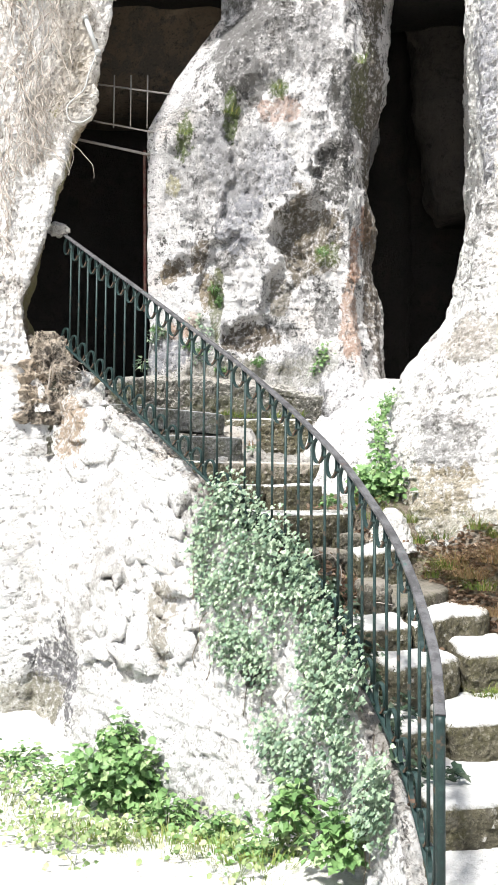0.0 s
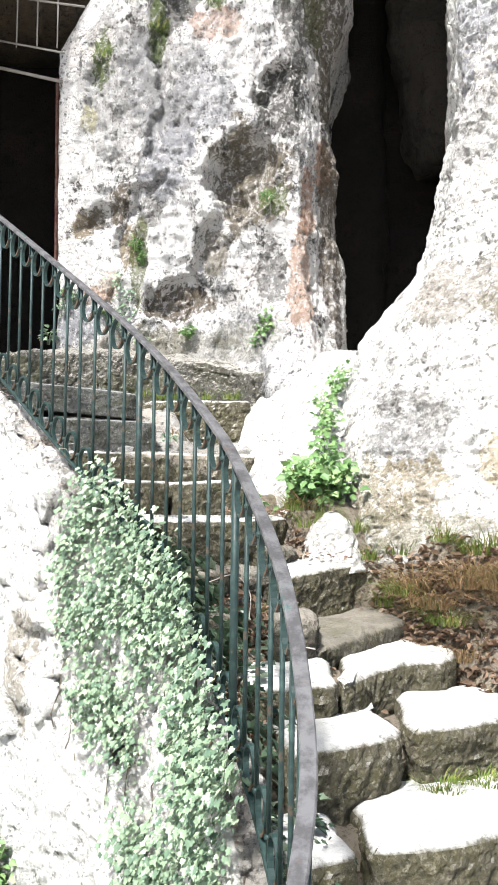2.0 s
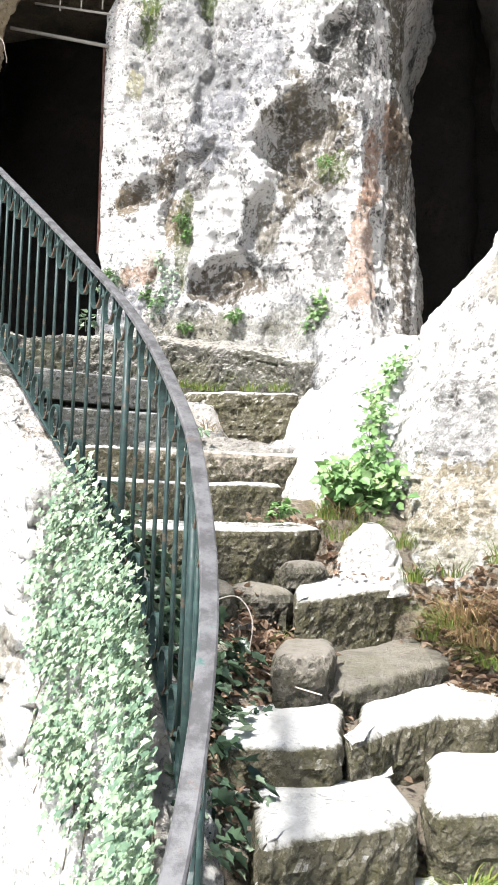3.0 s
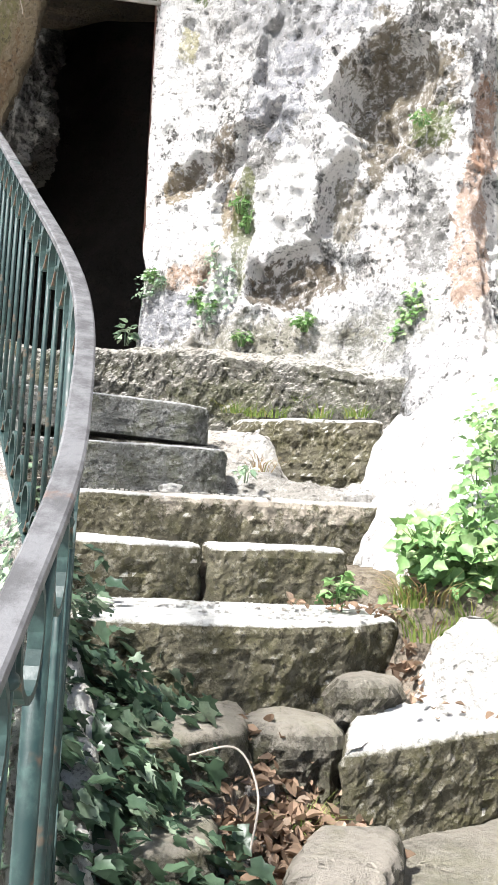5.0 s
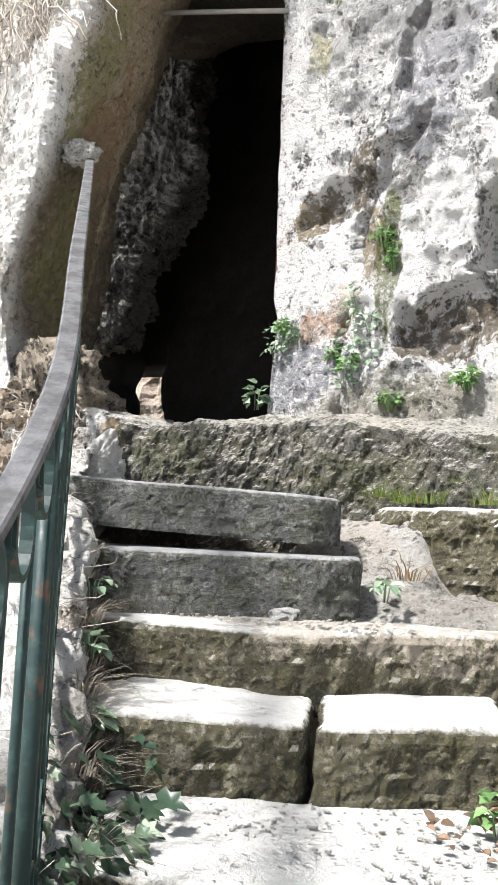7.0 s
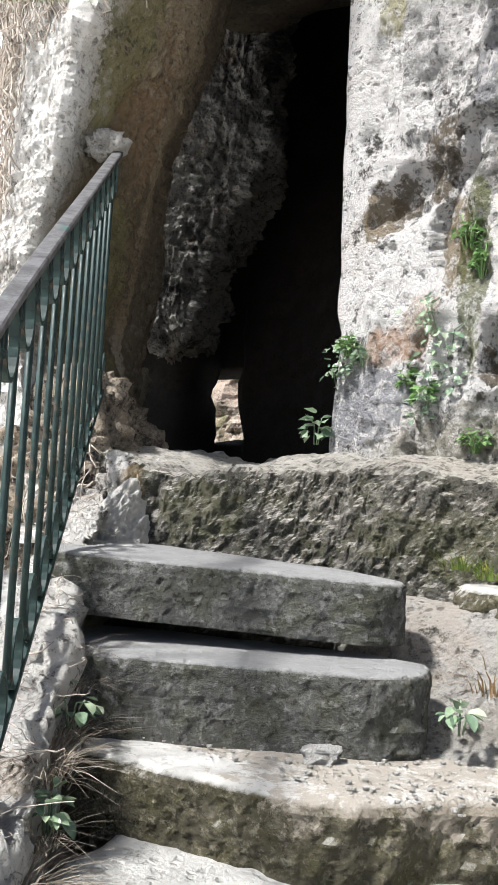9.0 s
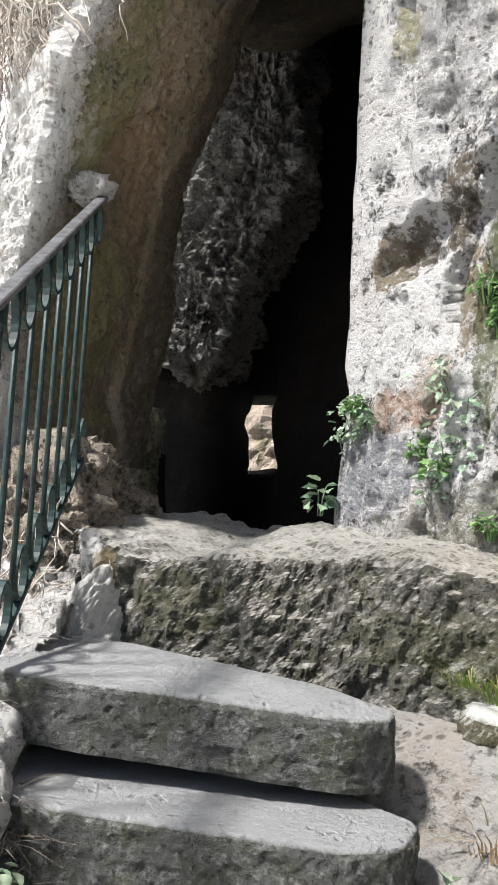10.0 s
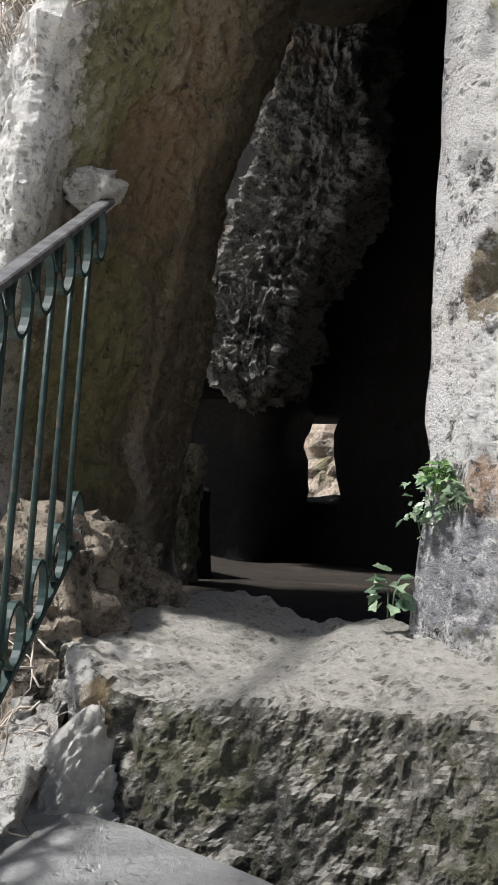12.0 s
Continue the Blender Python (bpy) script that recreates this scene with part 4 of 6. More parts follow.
# ---- wall under the railing ----
def rail_frame(step=0.02, extend=True):
    """Points along the railing's line with the outward direction, the wall's top and the running length."""
    top = even(RAIL, step)
    if extend:
        ext = np.array([(-1.9, 7.0, 3.85), (-2.8, 7.4, 4.0)])
        top = np.vstack([top, [top[-1] + (ext[0] - top[-1]) * w for w in np.linspace(0, 1, 18)[1:]], [ext[0] + (ext[1] - ext[0]) * w for w in np.linspace(0, 1, 30)[1:]]])
    t = np.gradient(top[:, :2], axis=0)
    nrm = np.stack([-t[:, 1], t[:, 0]], 1)
    nrm /= np.linalg.norm(nrm, axis=1, keepdims=True)
    for _ in range(30):
        nrm = 0.5 * nrm + 0.25 * (np.roll(nrm, 1, 0) + np.roll(nrm, -1, 0))
        nrm[0], nrm[-1] = nrm[1], nrm[-2]
    run = np.concatenate([[0], np.cumsum(np.linalg.norm(np.diff(top[:, :2], axis=0), axis=1))])
    return top, nrm, np.minimum(top[:, 2] - 0.97 - 0.06 * np.clip((run - 3.2) / 0.8, 0, 1), 2.6) - 0.10 * np.exp(-((top[:, 0] + 1.36) / 0.15) ** 2), run


FRAME = rail_frame()


def on_wall(s, z, out=0.0):
    """The point of the wall's face at running length s and height z, and the outward direction."""
    top, nrm, zt, run = FRAME
    x, y = np.interp(s, run, top[:, 0]), np.interp(s, run, top[:, 1])
    nx, ny, t = np.interp(s, run, nrm[:, 0]), np.interp(s, run, nrm[:, 1]), np.interp(s, run, zt)
    k = math.hypot(nx, ny)
    nx, ny = nx / k, ny / k
    o = 0.06 + 0.13 * min(max(t - z, 0), 2.2) + out
    return np.array([x + nx * o, y + ny * o, z]), np.array([nx, ny, 0.13])


def build_retaining_wall():
    top, nrm, zt, run = FRAME
    nv, cap = 190, 5
    g = np.zeros((len(top), nv + 2 * cap, 3))
    for j in range(nv):
        z = -0.6 + (zt + 0.6) * j / (nv - 1)
        g[:, j, :2] = top[:, :2] + nrm * (0.06 + 0.13 * np.clip(zt - z, 0, 2.2))[:, None]
        g[:, j, 2] = z
    for j in range(cap):
        g[:, nv + j, :2] = top[:, :2] + nrm * (0.05 - 0.025 * j)
        g[:, nv + j, 2] = zt - 0.02
    for j in range(cap):
        g[:, nv + cap + j, :2] = top[:, :2] - nrm * 0.05
        g[:, nv + cap + j, 2] = zt - 0.1 * (j + 0.3)
    nn = grid_normals(g)
    nn *= np.sign(np.einsum("k,k->", nn[len(g) // 2, nv // 2, :2], nrm[len(g) // 2]))
    p = g.reshape(-1, 3)
    q = rough(p, nn.reshape(-1, 3), 0.06, 0.03, 0.018, 0.4, 14)
    crest = np.tile(np.arange(nv + 2 * cap) >= nv - 4, len(top))
    q[crest, 2] += 0.06 * fbm(q[crest], 0.12, 4, 91, True, 0.7) - 0.03
    q[crest, :2] += 0.03 * np.stack([fbm(q[crest], 0.09, 3, 92, True, 0.7), fbm(q[crest], 0.09, 3, 93, True, 0.7)], 1)
    run_all = np.repeat(run, nv + 2 * cap)
    hollow = np.exp(-(((run_all - 4.34) / 0.2) ** 2 + ((q[:, 2] - 0.2) / 0.3) ** 2)) * 0.14 + np.exp(-(((run_all - 2.23) / 0.07) ** 2 + ((q[:, 2] - 0.58) / 0.05) ** 2)) * 0.15
    limit = np.repeat(zt, nv + 2 * cap)
    bed = np.clip((run_all - 2.75) / 0.1, 0, 1) * np.clip((3.6 + 0.55 * q[:, 2] - run_all) / 0.15, 0, 1) * np.clip((q[:, 2] - 0.38) / 0.08, 0, 1) * np.clip((limit - 0.06 - q[:, 2]) / 0.06, 0, 1)
    hollow = hollow + 0.03 * bed
    q -= nn.reshape(-1, 3) * hollow[:, None]
    ob = link_mesh("retaining_wall", q, grid_faces(len(top), nv + 2 * cap)[:, ::-1], WALL_ROCK)
    ob.data.materials.append(limestone("wall_top", (0.72, 0.69, 0.65), (0.42, 0.39, 0.35), (0.09, 0.075, 0.06), 0.52, 0.58, relief=0.06))
    row = np.tile(np.arange(nv + 2 * cap - 1), len(top) - 1)
    ob.data.polygons.foreach_set("material_index", (row >= nv - 6).astype(np.int32))
    return tagged(ob, "rough whitish rubble wall carrying the stairs", "wall", kind="structure")


wall = build_retaining_wall()


def boulder(seed, w, d, h):
    """A squarish rubble stone of that width, depth and height."""
    bm = bmesh.new()
    bmesh.ops.create_icosphere(bm, subdivisions=3, radius=1.0)
    co = np.array([v.co[:] for v in bm.verts])
    co = np.sign(co) * np.abs(co) ** 0.42
    co *= 1 + 0.55 * fbm(co + seed * 7.1, 0.8, 3, seed)[:, None] + 0.26 * fbm(co + seed, 0.35, 3, seed + 3, True, 0.6)[:, None]
    co *= np.array([w / 2, d / 2, h / 2]) / 0.9
    for v, c in zip(bm.verts, co):
        v.co = c
    me = bpy.data.meshes.new("stone")
    bm.to_mesh(me)
    bm.free()
    me.materials.append(WALL_ROCK)
    return me


def lay_stones():
    rnd = random.Random(4)
    shapes = [boulder(60 + k, 1.0, 1.0, 1.0) for k in range(8)]
    z = 0.42
    while z < 2.2:
        h = rnd.uniform(0.10, 0.20)
        s = rnd.uniform(2.75, 2.95)
        while s < 4.55:
            w = rnd.uniform(0.13, 0.32)
            p, n = on_wall(s + w / 2, z + h / 2, -0.058 + rnd.uniform(-0.03, 0.022))
            limit = np.interp(s + w / 2, FRAME[3], FRAME[2])
            if z + h < limit - 0.03 and rnd.random() < 0.8 and s + w / 2 < 3.6 + 0.55 * z:
                me = rnd.choice(shapes)
                place = Matrix.LocRotScale(p, Euler((rnd.uniform(-.2, .2), rnd.uniform(-.4, .4), math.atan2(n[1], n[0]) + math.pi / 2 + rnd.uniform(-.1, .1))), (w * rnd.uniform(0.9, 1.2), 0.135, h * rnd.uniform(0.95, 1.25)))
                link_mesh("stone", [place @ v.co for v in me.vertices], [tuple(f.vertices) for f in me.polygons], WALL_ROCK, wall)
            s += w
        z += h


lay_stones()


# ---- earth under and beside the steps ----
BANK = {}


def bank_z(x, y):
    """Height of the bank at a place."""
    i, j = int((x - BANK["x0"]) / 0.035 + 0.5), int((y - BANK["y0"]) / 0.035 + 0.5)
    return BANK["z"][min(max(i, 0), BANK["z"].shape[0] - 1), min(max(j, 0), BANK["z"].shape[1] - 1)]


def build_bank():
    xs, ys = np.arange(-1.7, 2.7, 0.035), np.arange(3.0, 7.7, 0.035)
    X, Y = np.meshgrid(xs, ys, indexing="ij")
    Z = np.full(X.shape, -0.15)
    for top, front, back in STEPS:
        f = np.array(front, float)
        d = f[-1] - f[0]
        d /= np.linalg.norm(d)
        behind = -(X - f[0, 0]) * d[1] + (Y - f[0, 1]) * d[0]
        along = (X - f[0, 0]) * d[0] + (Y - f[0, 1]) * d[1]
        length = np.linalg.norm(f[-1] - f[0])
        ok = (behind > 0.17) & (along > -0.5) & (along < length + (0.1 if length < 0.45 else 9))
        Z = np.where(ok, np.maximum(Z, top - 0.07), Z)
    edge = np.interp(Y, [3.0, 4.6, 5.3, 5.45, 5.6, 5.9, 6.3], [2.2, 2.0, 1.56, 1.42, 1.24, 1.10, 0.8])
    Z += np.clip(X - edge, 0, 0.7) * 0.55 + np.where(X > edge, 0.08, 0)
    for _ in range(3):
        Z[1:-1, 1:-1] = (Z[1:-1, 1:-1] * 2 + Z[2:, 1:-1] + Z[:-2, 1:-1] + Z[1:-1, 2:] + Z[1:-1, :-2]) / 6
    soft = Z.copy()
    for _ in range(30):
        soft[1:-1, 1:-1] = (soft[1:-1, 1:-1] * 2 + soft[2:, 1:-1] + soft[:-2, 1:-1] + soft[1:-1, 2:] + soft[1:-1, :-2]) / 6
    w = np.clip((X - edge) / 0.12, 0, 1)
    foot = 6.05 - 0.6 * (X - 1.1)
    slope = 1.42 - 0.9 * np.clip(foot - Y, 0, 2)
    low = Z * (1 - w) + soft * w
    Z = np.where(X > edge - 0.02, np.maximum(low, np.minimum(slope, low - 0.02 + 1.0 * np.clip(X - edge, 0, 1))), Z)
    mound = 1.57 - 1.1 * np.clip(6.16 - Y, 0, 1) - 2.0 * np.clip(0.80 - X, 0, 1) - 0.9 * np.clip(X - 1.05, 0, 1)
    Z = np.where((Y > 5.86) & (X > 0.70) & (X < 1.4), np.maximum(Z, mound), Z)
    # earth and rubble sloping between the stones beside the railing
    Z = np.where((X > 0.36) & (X < 0.72) & (Y > 5.05) & (Y < 5.85), np.minimum(Z, np.interp(Y, [5.05, 5.3, 5.45, 5.6, 5.75], [0.92, 0.98, 1.10, 1.27, 1.30])), Z)
    top, nrm, zt, run = FRAME
    near = ((X[..., None] - top[None, None, ::6, 0]) ** 2 + (Y[..., None] - top[None, None, ::6, 1]) ** 2).argmin(2) * 6
    side = (X - top[near, 0]) * nrm[near, 0] + (Y - top[near, 1]) * nrm[near, 1]
    Z = np.where(side > -0.04, -0.9, Z)
    p = np.stack([X.ravel(), Y.ravel(), Z.ravel()], 1)
    p[:, 2] += 0.03 * fbm(p, 0.25, 4, 77) + 0.012 * fbm(p, 0.06, 2, 78)
    BANK.update(x0=xs[0], y0=ys[0], z=p[:, 2].reshape(X.shape))
    return tagged(link_mesh("earth_bank", p, grid_faces(len(xs), len(ys)), EARTH), "brown earth bank with leaf litter beside the steps", "earth", kind="structure")


build_bank()

# ---- railing ----
railing = new("iron_railing")
tagged(railing, "green painted wrought-iron stair railing with ring frieze", "railing")
HEIGHT = 0.90


def worn_metal():
    m = Nodes("worn_handrail", 0.5, 0.4)
    n = m.noise(14, 6, 0.7)
    col = m.mix(m.step(n, 0.4, 0.62), (0.10, 0.098, 0.10), (0.045, 0.043, 0.044))
    col = m.mix(m.step(m.noise(5, 5, 0.75), 0.62, 0.68), col, (0.02, 0.08, 0.065))
    col = m.mix(m.step(m.noise(11, 4, 0.7), 0.63, 0.7), col, (0.085, 0.06, 0.05))
    return m.done(col, m.noise(60, 4, 0.7), 0.35, 0.004, m.step(n, 0.3, 0.7, 0.45, 0.7))


def build_railing():
    line = even(RAIL, 0.04)
    bm = bmesh.new()
    tube(bm, line, 0.02, flat=(0.019, 0.008))
    part("handrail", bm, worn_metal(), railing, "worn grey flat iron handrail", smooth=False)
    bm = bmesh.new()
    tube(bm, line - np.array([0, 0, HEIGHT]), 0.012, flat=(0.012, 0.007))
    part("bottom_rail", bm, IRON, railing, smooth=False)
    # balusters at even spacing in plan
    fine = even(RAIL, 0.004)
    run = np.concatenate([[0], np.cumsum(np.linalg.norm(np.diff(fine[:, :2], axis=0), axis=1))])
    n = int(round(run[-1] / 0.139))
    stops = np.linspace(0, run[-1], n + 1)
    at = lambda s: np.array([np.interp(s, run, fine[:, k]) for k in range(3)])
    bm = bmesh.new()
    tube(bm, [(0, 0, -HEIGHT), (0, 0, -0.01)], 0.0076, 8)
    bar = bpy.data.meshes.new("baluster")
    bm.to_mesh(bar)
    bm.free()
    bar.materials.append(IRON)
    bar.shade_smooth()
    bm = bmesh.new()
    bmesh.ops.create_uvsphere(bm, u_segments=10, v_segments=6, radius=0.014)
    for v in bm.verts:
        v.co.z *= 0.8
    knot = bpy.data.meshes.new("collar")
    bm.to_mesh(knot)
    bm.free()
    knot.materials.append(IRON)
    knot.shade_smooth()
    bm = bmesh.new()
    rings = []
    for k in range(20):
        a = 2 * math.pi * k / 20
        c, s = math.cos(a), math.sin(a)
        rings.append([bm.verts.new(((0.054 + du) * c, dv, (0.068 + du) * s)) for du, dv in ((-0.006, -0.009), (0.004, -0.009), (0.004, 0.009), (-0.006, 0.009))])
    for k in range(20):
        for i in range(4):
            bm.faces.new((rings[k][i], rings[k][(i + 1) % 4], rings[(k + 1) % 20][(i + 1) % 4], rings[(k + 1) % 20][i]))
    bmesh.ops.recalc_face_normals(bm, faces=bm.faces)
    hoop = bpy.data.meshes.new("ring")
    bm.to_mesh(hoop)
    bm.free()
    hoop.materials.append(IRON)

    def place(name, me, p, turn=0.0):
        ob = new(name, me)
        ob.parent = railing
        ob.matrix_world = Matrix.LocRotScale(Vector(p), Euler((0, 0, turn)), None)
        return ob

    posts = (0, round(n * 0.285), round(n * 0.487))
    for k in range(1, n):
        p = at(stops[k])
        if k in posts:
            continue
        rod = place("baluster", bar, p)
        for h in (0.07, HEIGHT - 0.07):
            c = new("collar", knot)
            c.parent = rod
            c.location = (0, 0, -h)
    for k in range(n):
        a, b = at(stops[k]), at(stops[k + 1])
        m = at((stops[k] + stops[k + 1]) / 2)
        turn = math.atan2(b[1] - a[1], b[0] - a[0])
        place("ring", hoop, m - np.array([0, 0, 0.077]), turn)
        place("ring", hoop, m - np.array([0, 0, HEIGHT - 0.077]), turn)
    for k in posts:
        p = at(stops[k])
        bm = bmesh.new()
        if k == 0:
            tube(bm, [p + [0, 0, 0.0], p + [0, 0, -0.02], p + [0, 0, -1.0]], 0.017, 10)
        else:
            tube(bm, [p + [0, 0, -0.008], p + [0, 0, -1.1]], 0.014, 10)
        part("post", bm, IRON, railing, "thicker iron post")


build_railing()


def mortar():
    bm = bmesh.new()
    bmesh.ops.create_icosphere(bm, subdivisions=4, radius=1.0)
    for v in bm.verts:
        v.co = Vector((v.co.x * 0.085, v.co.y * 0.07, v.co.z * 0.055)) * (1 + 0.5 * noise.noise(v.co * 2.5) + 0.2 * noise.noise(v.co * 7))
    ob = part("mortar_patch", bm, limestone("mortar", (0.72, 0.69, 0.64), (0.5, 0.48, 0.45), (0.2, 0.18, 0.15)))
    ob.location = (-1.60, 7.17, 3.73)
    tagged(ob, "pale mortar lump fixing the handrail to the rock", "mortar")


mortar()

# ---- ironwork and fixtures at the doorway ----
def rust():
    m = Nodes("grey_iron", 0.6, 0.4)
    return m.done(m.mix(m.noise(25, 4, 0.7), (0.30, 0.29, 0.27), (0.16, 0.13, 0.11)), m.noise(80), 0.2, 0.003)


GREY_IRON = rust()


def build_grille():
    g = new("iron_grille")
    tagged(g, "thin grey iron grille across the top of the doorway", "grille")
    y = 7.72
    a, b, c, d = Vector((-1.42, y, 5.22)), Vector((-0.74, y, 5.13)), Vector((-1.42, y, 4.88)), Vector((-0.88, y, 4.78))
    for name, p, q in (("crossbar", a, b), ("crossbar", c, d)):
        bm = bmesh.new()
        tube(bm, [p, q], 0.008, 6)
        part(name, bm, GREY_IRON, g)
    for x in (-1.24, -1.09, -0.94):
        bm = bmesh.new()
        tube(bm, [(x, y, 4.82), (x, y, 5.30)], 0.006, 6)
        part("upright", bm, GREY_IRON, g)
    bm = bmesh.new()
    tube(bm, [(-1.6, 7.75, 4.73), (-1.2, 7.8, 4.665), (-0.92, 7.84, 4.62)], 0.013, 8)
    ob = part("tie_bar", bm, GREY_IRON)
    tagged(ob, "grey iron bar spanning the doorway", "bar")


build_grille()


def build_tube_lamp():
    base = new("tube_lamp")
    tagged(base, "grey tube lamp with loose cable fixed to the rock", "lamp")
    white = Nodes("grey_plastic", 0.4).done((0.45, 0.45, 0.43))
    p, q = Vector((-1.40, 7.18, 5.52)), Vector((-1.30, 7.18, 5.25))
    bm = bmesh.new()
    tube(bm, [p, q], 0.022, 10)
    part("housing", bm, white, base)
    for c, k in ((p, 1), (q, -1)):
        bm = bmesh.new()
        d = (p - q).normalized() * 0.03 * k
        tube(bm, [c, c + d], 0.027, 10)
        part("end_cap", bm, white, base)
    bm = bmesh.new()
    tube(bm, spline(np.array([(-1.30, 7.18, 5.24), (-1.36, 7.15, 5.05), (-1.40, 7.14, 4.9), (-1.52, 7.1, 4.75), (-1.50, 7.08, 4.62), (-1.40, 7.08, 4.60), (-1.32, 7.1, 4.66)]), 40), 0.006, 6)
    part("cable", bm, white, base)


build_tube_lamp()


def door_frame():
    m = Nodes("dark_red_paint", 0.6)
    n = m.noise(18, 5, 0.7)
    mat = m.done(m.mix(m.step(n, 0.4, 0.6), (0.12, 0.035, 0.03), (0.16, 0.10, 0.08)), n, 0.3, 0.004)
    bm = bmesh.new()
    tube(bm, [(-0.958, 7.93, 3.2), (-0.985, 7.95, 4.7)], 0.02, flat=(0.01, 0.01))
    ob = part("door_frame", bm, mat, smooth=False)
    tagged(ob, "narrow dark red strip along the doorway's edge", "door frame", kind="structure")


door_frame()

# ---- leaves ----
IVY = [(0, 0), (0.26, -0.14), (0.52, 0.08), (0.34, 0.26), (0.44, 0.56), (0.17, 0.58), (0, 1.0), (-0.17, 0.58), (-0.44, 0.56), (-0.34, 0.26), (-0.52, 0.08), (-0.26, -0.14)]
BROAD = [(0, 0), (0.22, 0.02), (0.42, 0.2), (0.36, 0.36), (0.48, 0.55), (0.25, 0.68), (0, 1.0), (-0.25, 0.68), (-0.48, 0.55), (-0.36, 0.36), (-0.42, 0.2), (-0.22, 0.02)]
OVAL = [(0, 0), (0.2, 0.15), (0.3, 0.45), (0.18, 0.78), (0, 1.0), (-0.18, 0.78), (-0.3, 0.45), (-0.2, 0.15)]


def leaf_material(name, a, b, c, rough=0.45):
    m = Nodes(name, rough, 0.4)
    r = m.island()
    col = m.mix(m.step(r, 0.0, 0.6), a, b)
    col = m.mix(m.step(r, 0.72, 1.0), col, c)
    col = m.mix(m.step(m.noise(40, 3, 0.6), 0.4, 0.7, 0.0, 0.4), col, tuple(0.6 * x for x in a))
    mat = m.done(col)
    m.bsdf.inputs["Transmission Weight"].default_value = 0.0
    t = m.tree.nodes.new("ShaderNodeBsdfTranslucent")
    m.put(t.inputs["Color"], col)
    mixer = m.tree.nodes.new("ShaderNodeMixShader")
    mixer.inputs[0].default_value = 0.3
    m.tree.links.new(m.bsdf.outputs[0], mixer.inputs[1])
    m.tree.links.new(t.outputs[0], mixer.inputs[2])
    m.tree.links.new(mixer.outputs[0], m.tree.nodes["Material Output"].inputs["Surface"])
    return mat


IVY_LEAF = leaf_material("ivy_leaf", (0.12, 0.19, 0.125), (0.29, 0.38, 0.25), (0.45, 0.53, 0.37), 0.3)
# Darker copy of the ivy leaf, with the inner side's shade in its colour.
SHADE_IVY = leaf_material("shaded_ivy_leaf", (0.03, 0.055, 0.035), (0.075, 0.12, 0.07), (0.30, 0.37, 0.26), 0.35)
FRESH_LEAF = leaf_material("fresh_leaf", (0.10, 0.20, 0.065), (0.21, 0.35, 0.13), (0.38, 0.48, 0.24), 0.5)
TREE_LEAF = leaf_material("tree_leaf", (0.22, 0.32, 0.13), (0.36, 0.46, 0.2), (0.52, 0.56, 0.32), 0.6)
DRY_LEAF = leaf_material("dry_leaf", (0.15, 0.10, 0.065), (0.27, 0.18, 0.12), (0.46, 0.35, 0.26), 0.8)
STRAW = leaf_material("straw", (0.28, 0.18, 0.09), (0.42, 0.29, 0.16), (0.24, 0.24, 0.10), 0.7)
PALE_STRAW = leaf_material("pale_straw", (0.16, 0.13, 0.10), (0.36, 0.31, 0.25), (0.50, 0.46, 0.40), 0.8)
GRASS = leaf_material("grass_blade", (0.10, 0.17, 0.03), (0.2, 0.26, 0.06), (0.34, 0.30, 0.1), 0.6)


def leaves(shape, places, fold=0.25):
    """Verts and faces of many leaves. places: (point, normal, tip direction, size)."""
    out = np.array([(x, y, fold * abs(x) + 0.12 * math.sin(3 * y)) for x, y in shape] + [(0, 0.4, -0.02)])
    k = len(shape)
    verts, faces = [], []
    for p, n, tip, size in places:
        n = np.asarray(n, float) / (np.linalg.norm(n) + 1e-9)
        tip = np.asarray(tip, float) - n * (np.asarray(tip, float) @ n)
        tip /= np.linalg.norm(tip) + 1e-9
        side = np.cross(tip, n)
        base = len(verts)
        verts += list(np.asarray(p) + size * (out[:, :1] * side + out[:, 1:2] * tip + out[:, 2:] * n))
        faces += [(base + i, base + (i + 1) % k, base + k) for i in range(k)]
    return verts, faces


def inside(poly, x, y):
    hit = False
    for (ax, ay), (bx, by) in zip(poly, poly[1:] + poly[:1]):
        if (ay > y) != (by > y) and x < (bx - ax) * (y - ay) / (by - ay) + ax:
            hit = not hit
    return hit


rnd = random.Random(11)
gauss = lambda k=1.0: np.array([rnd.gauss(0, k) for _ in range(3)])


def stems(bm, lines, r):
    for l in lines:
        tube(bm, l, r, 4)


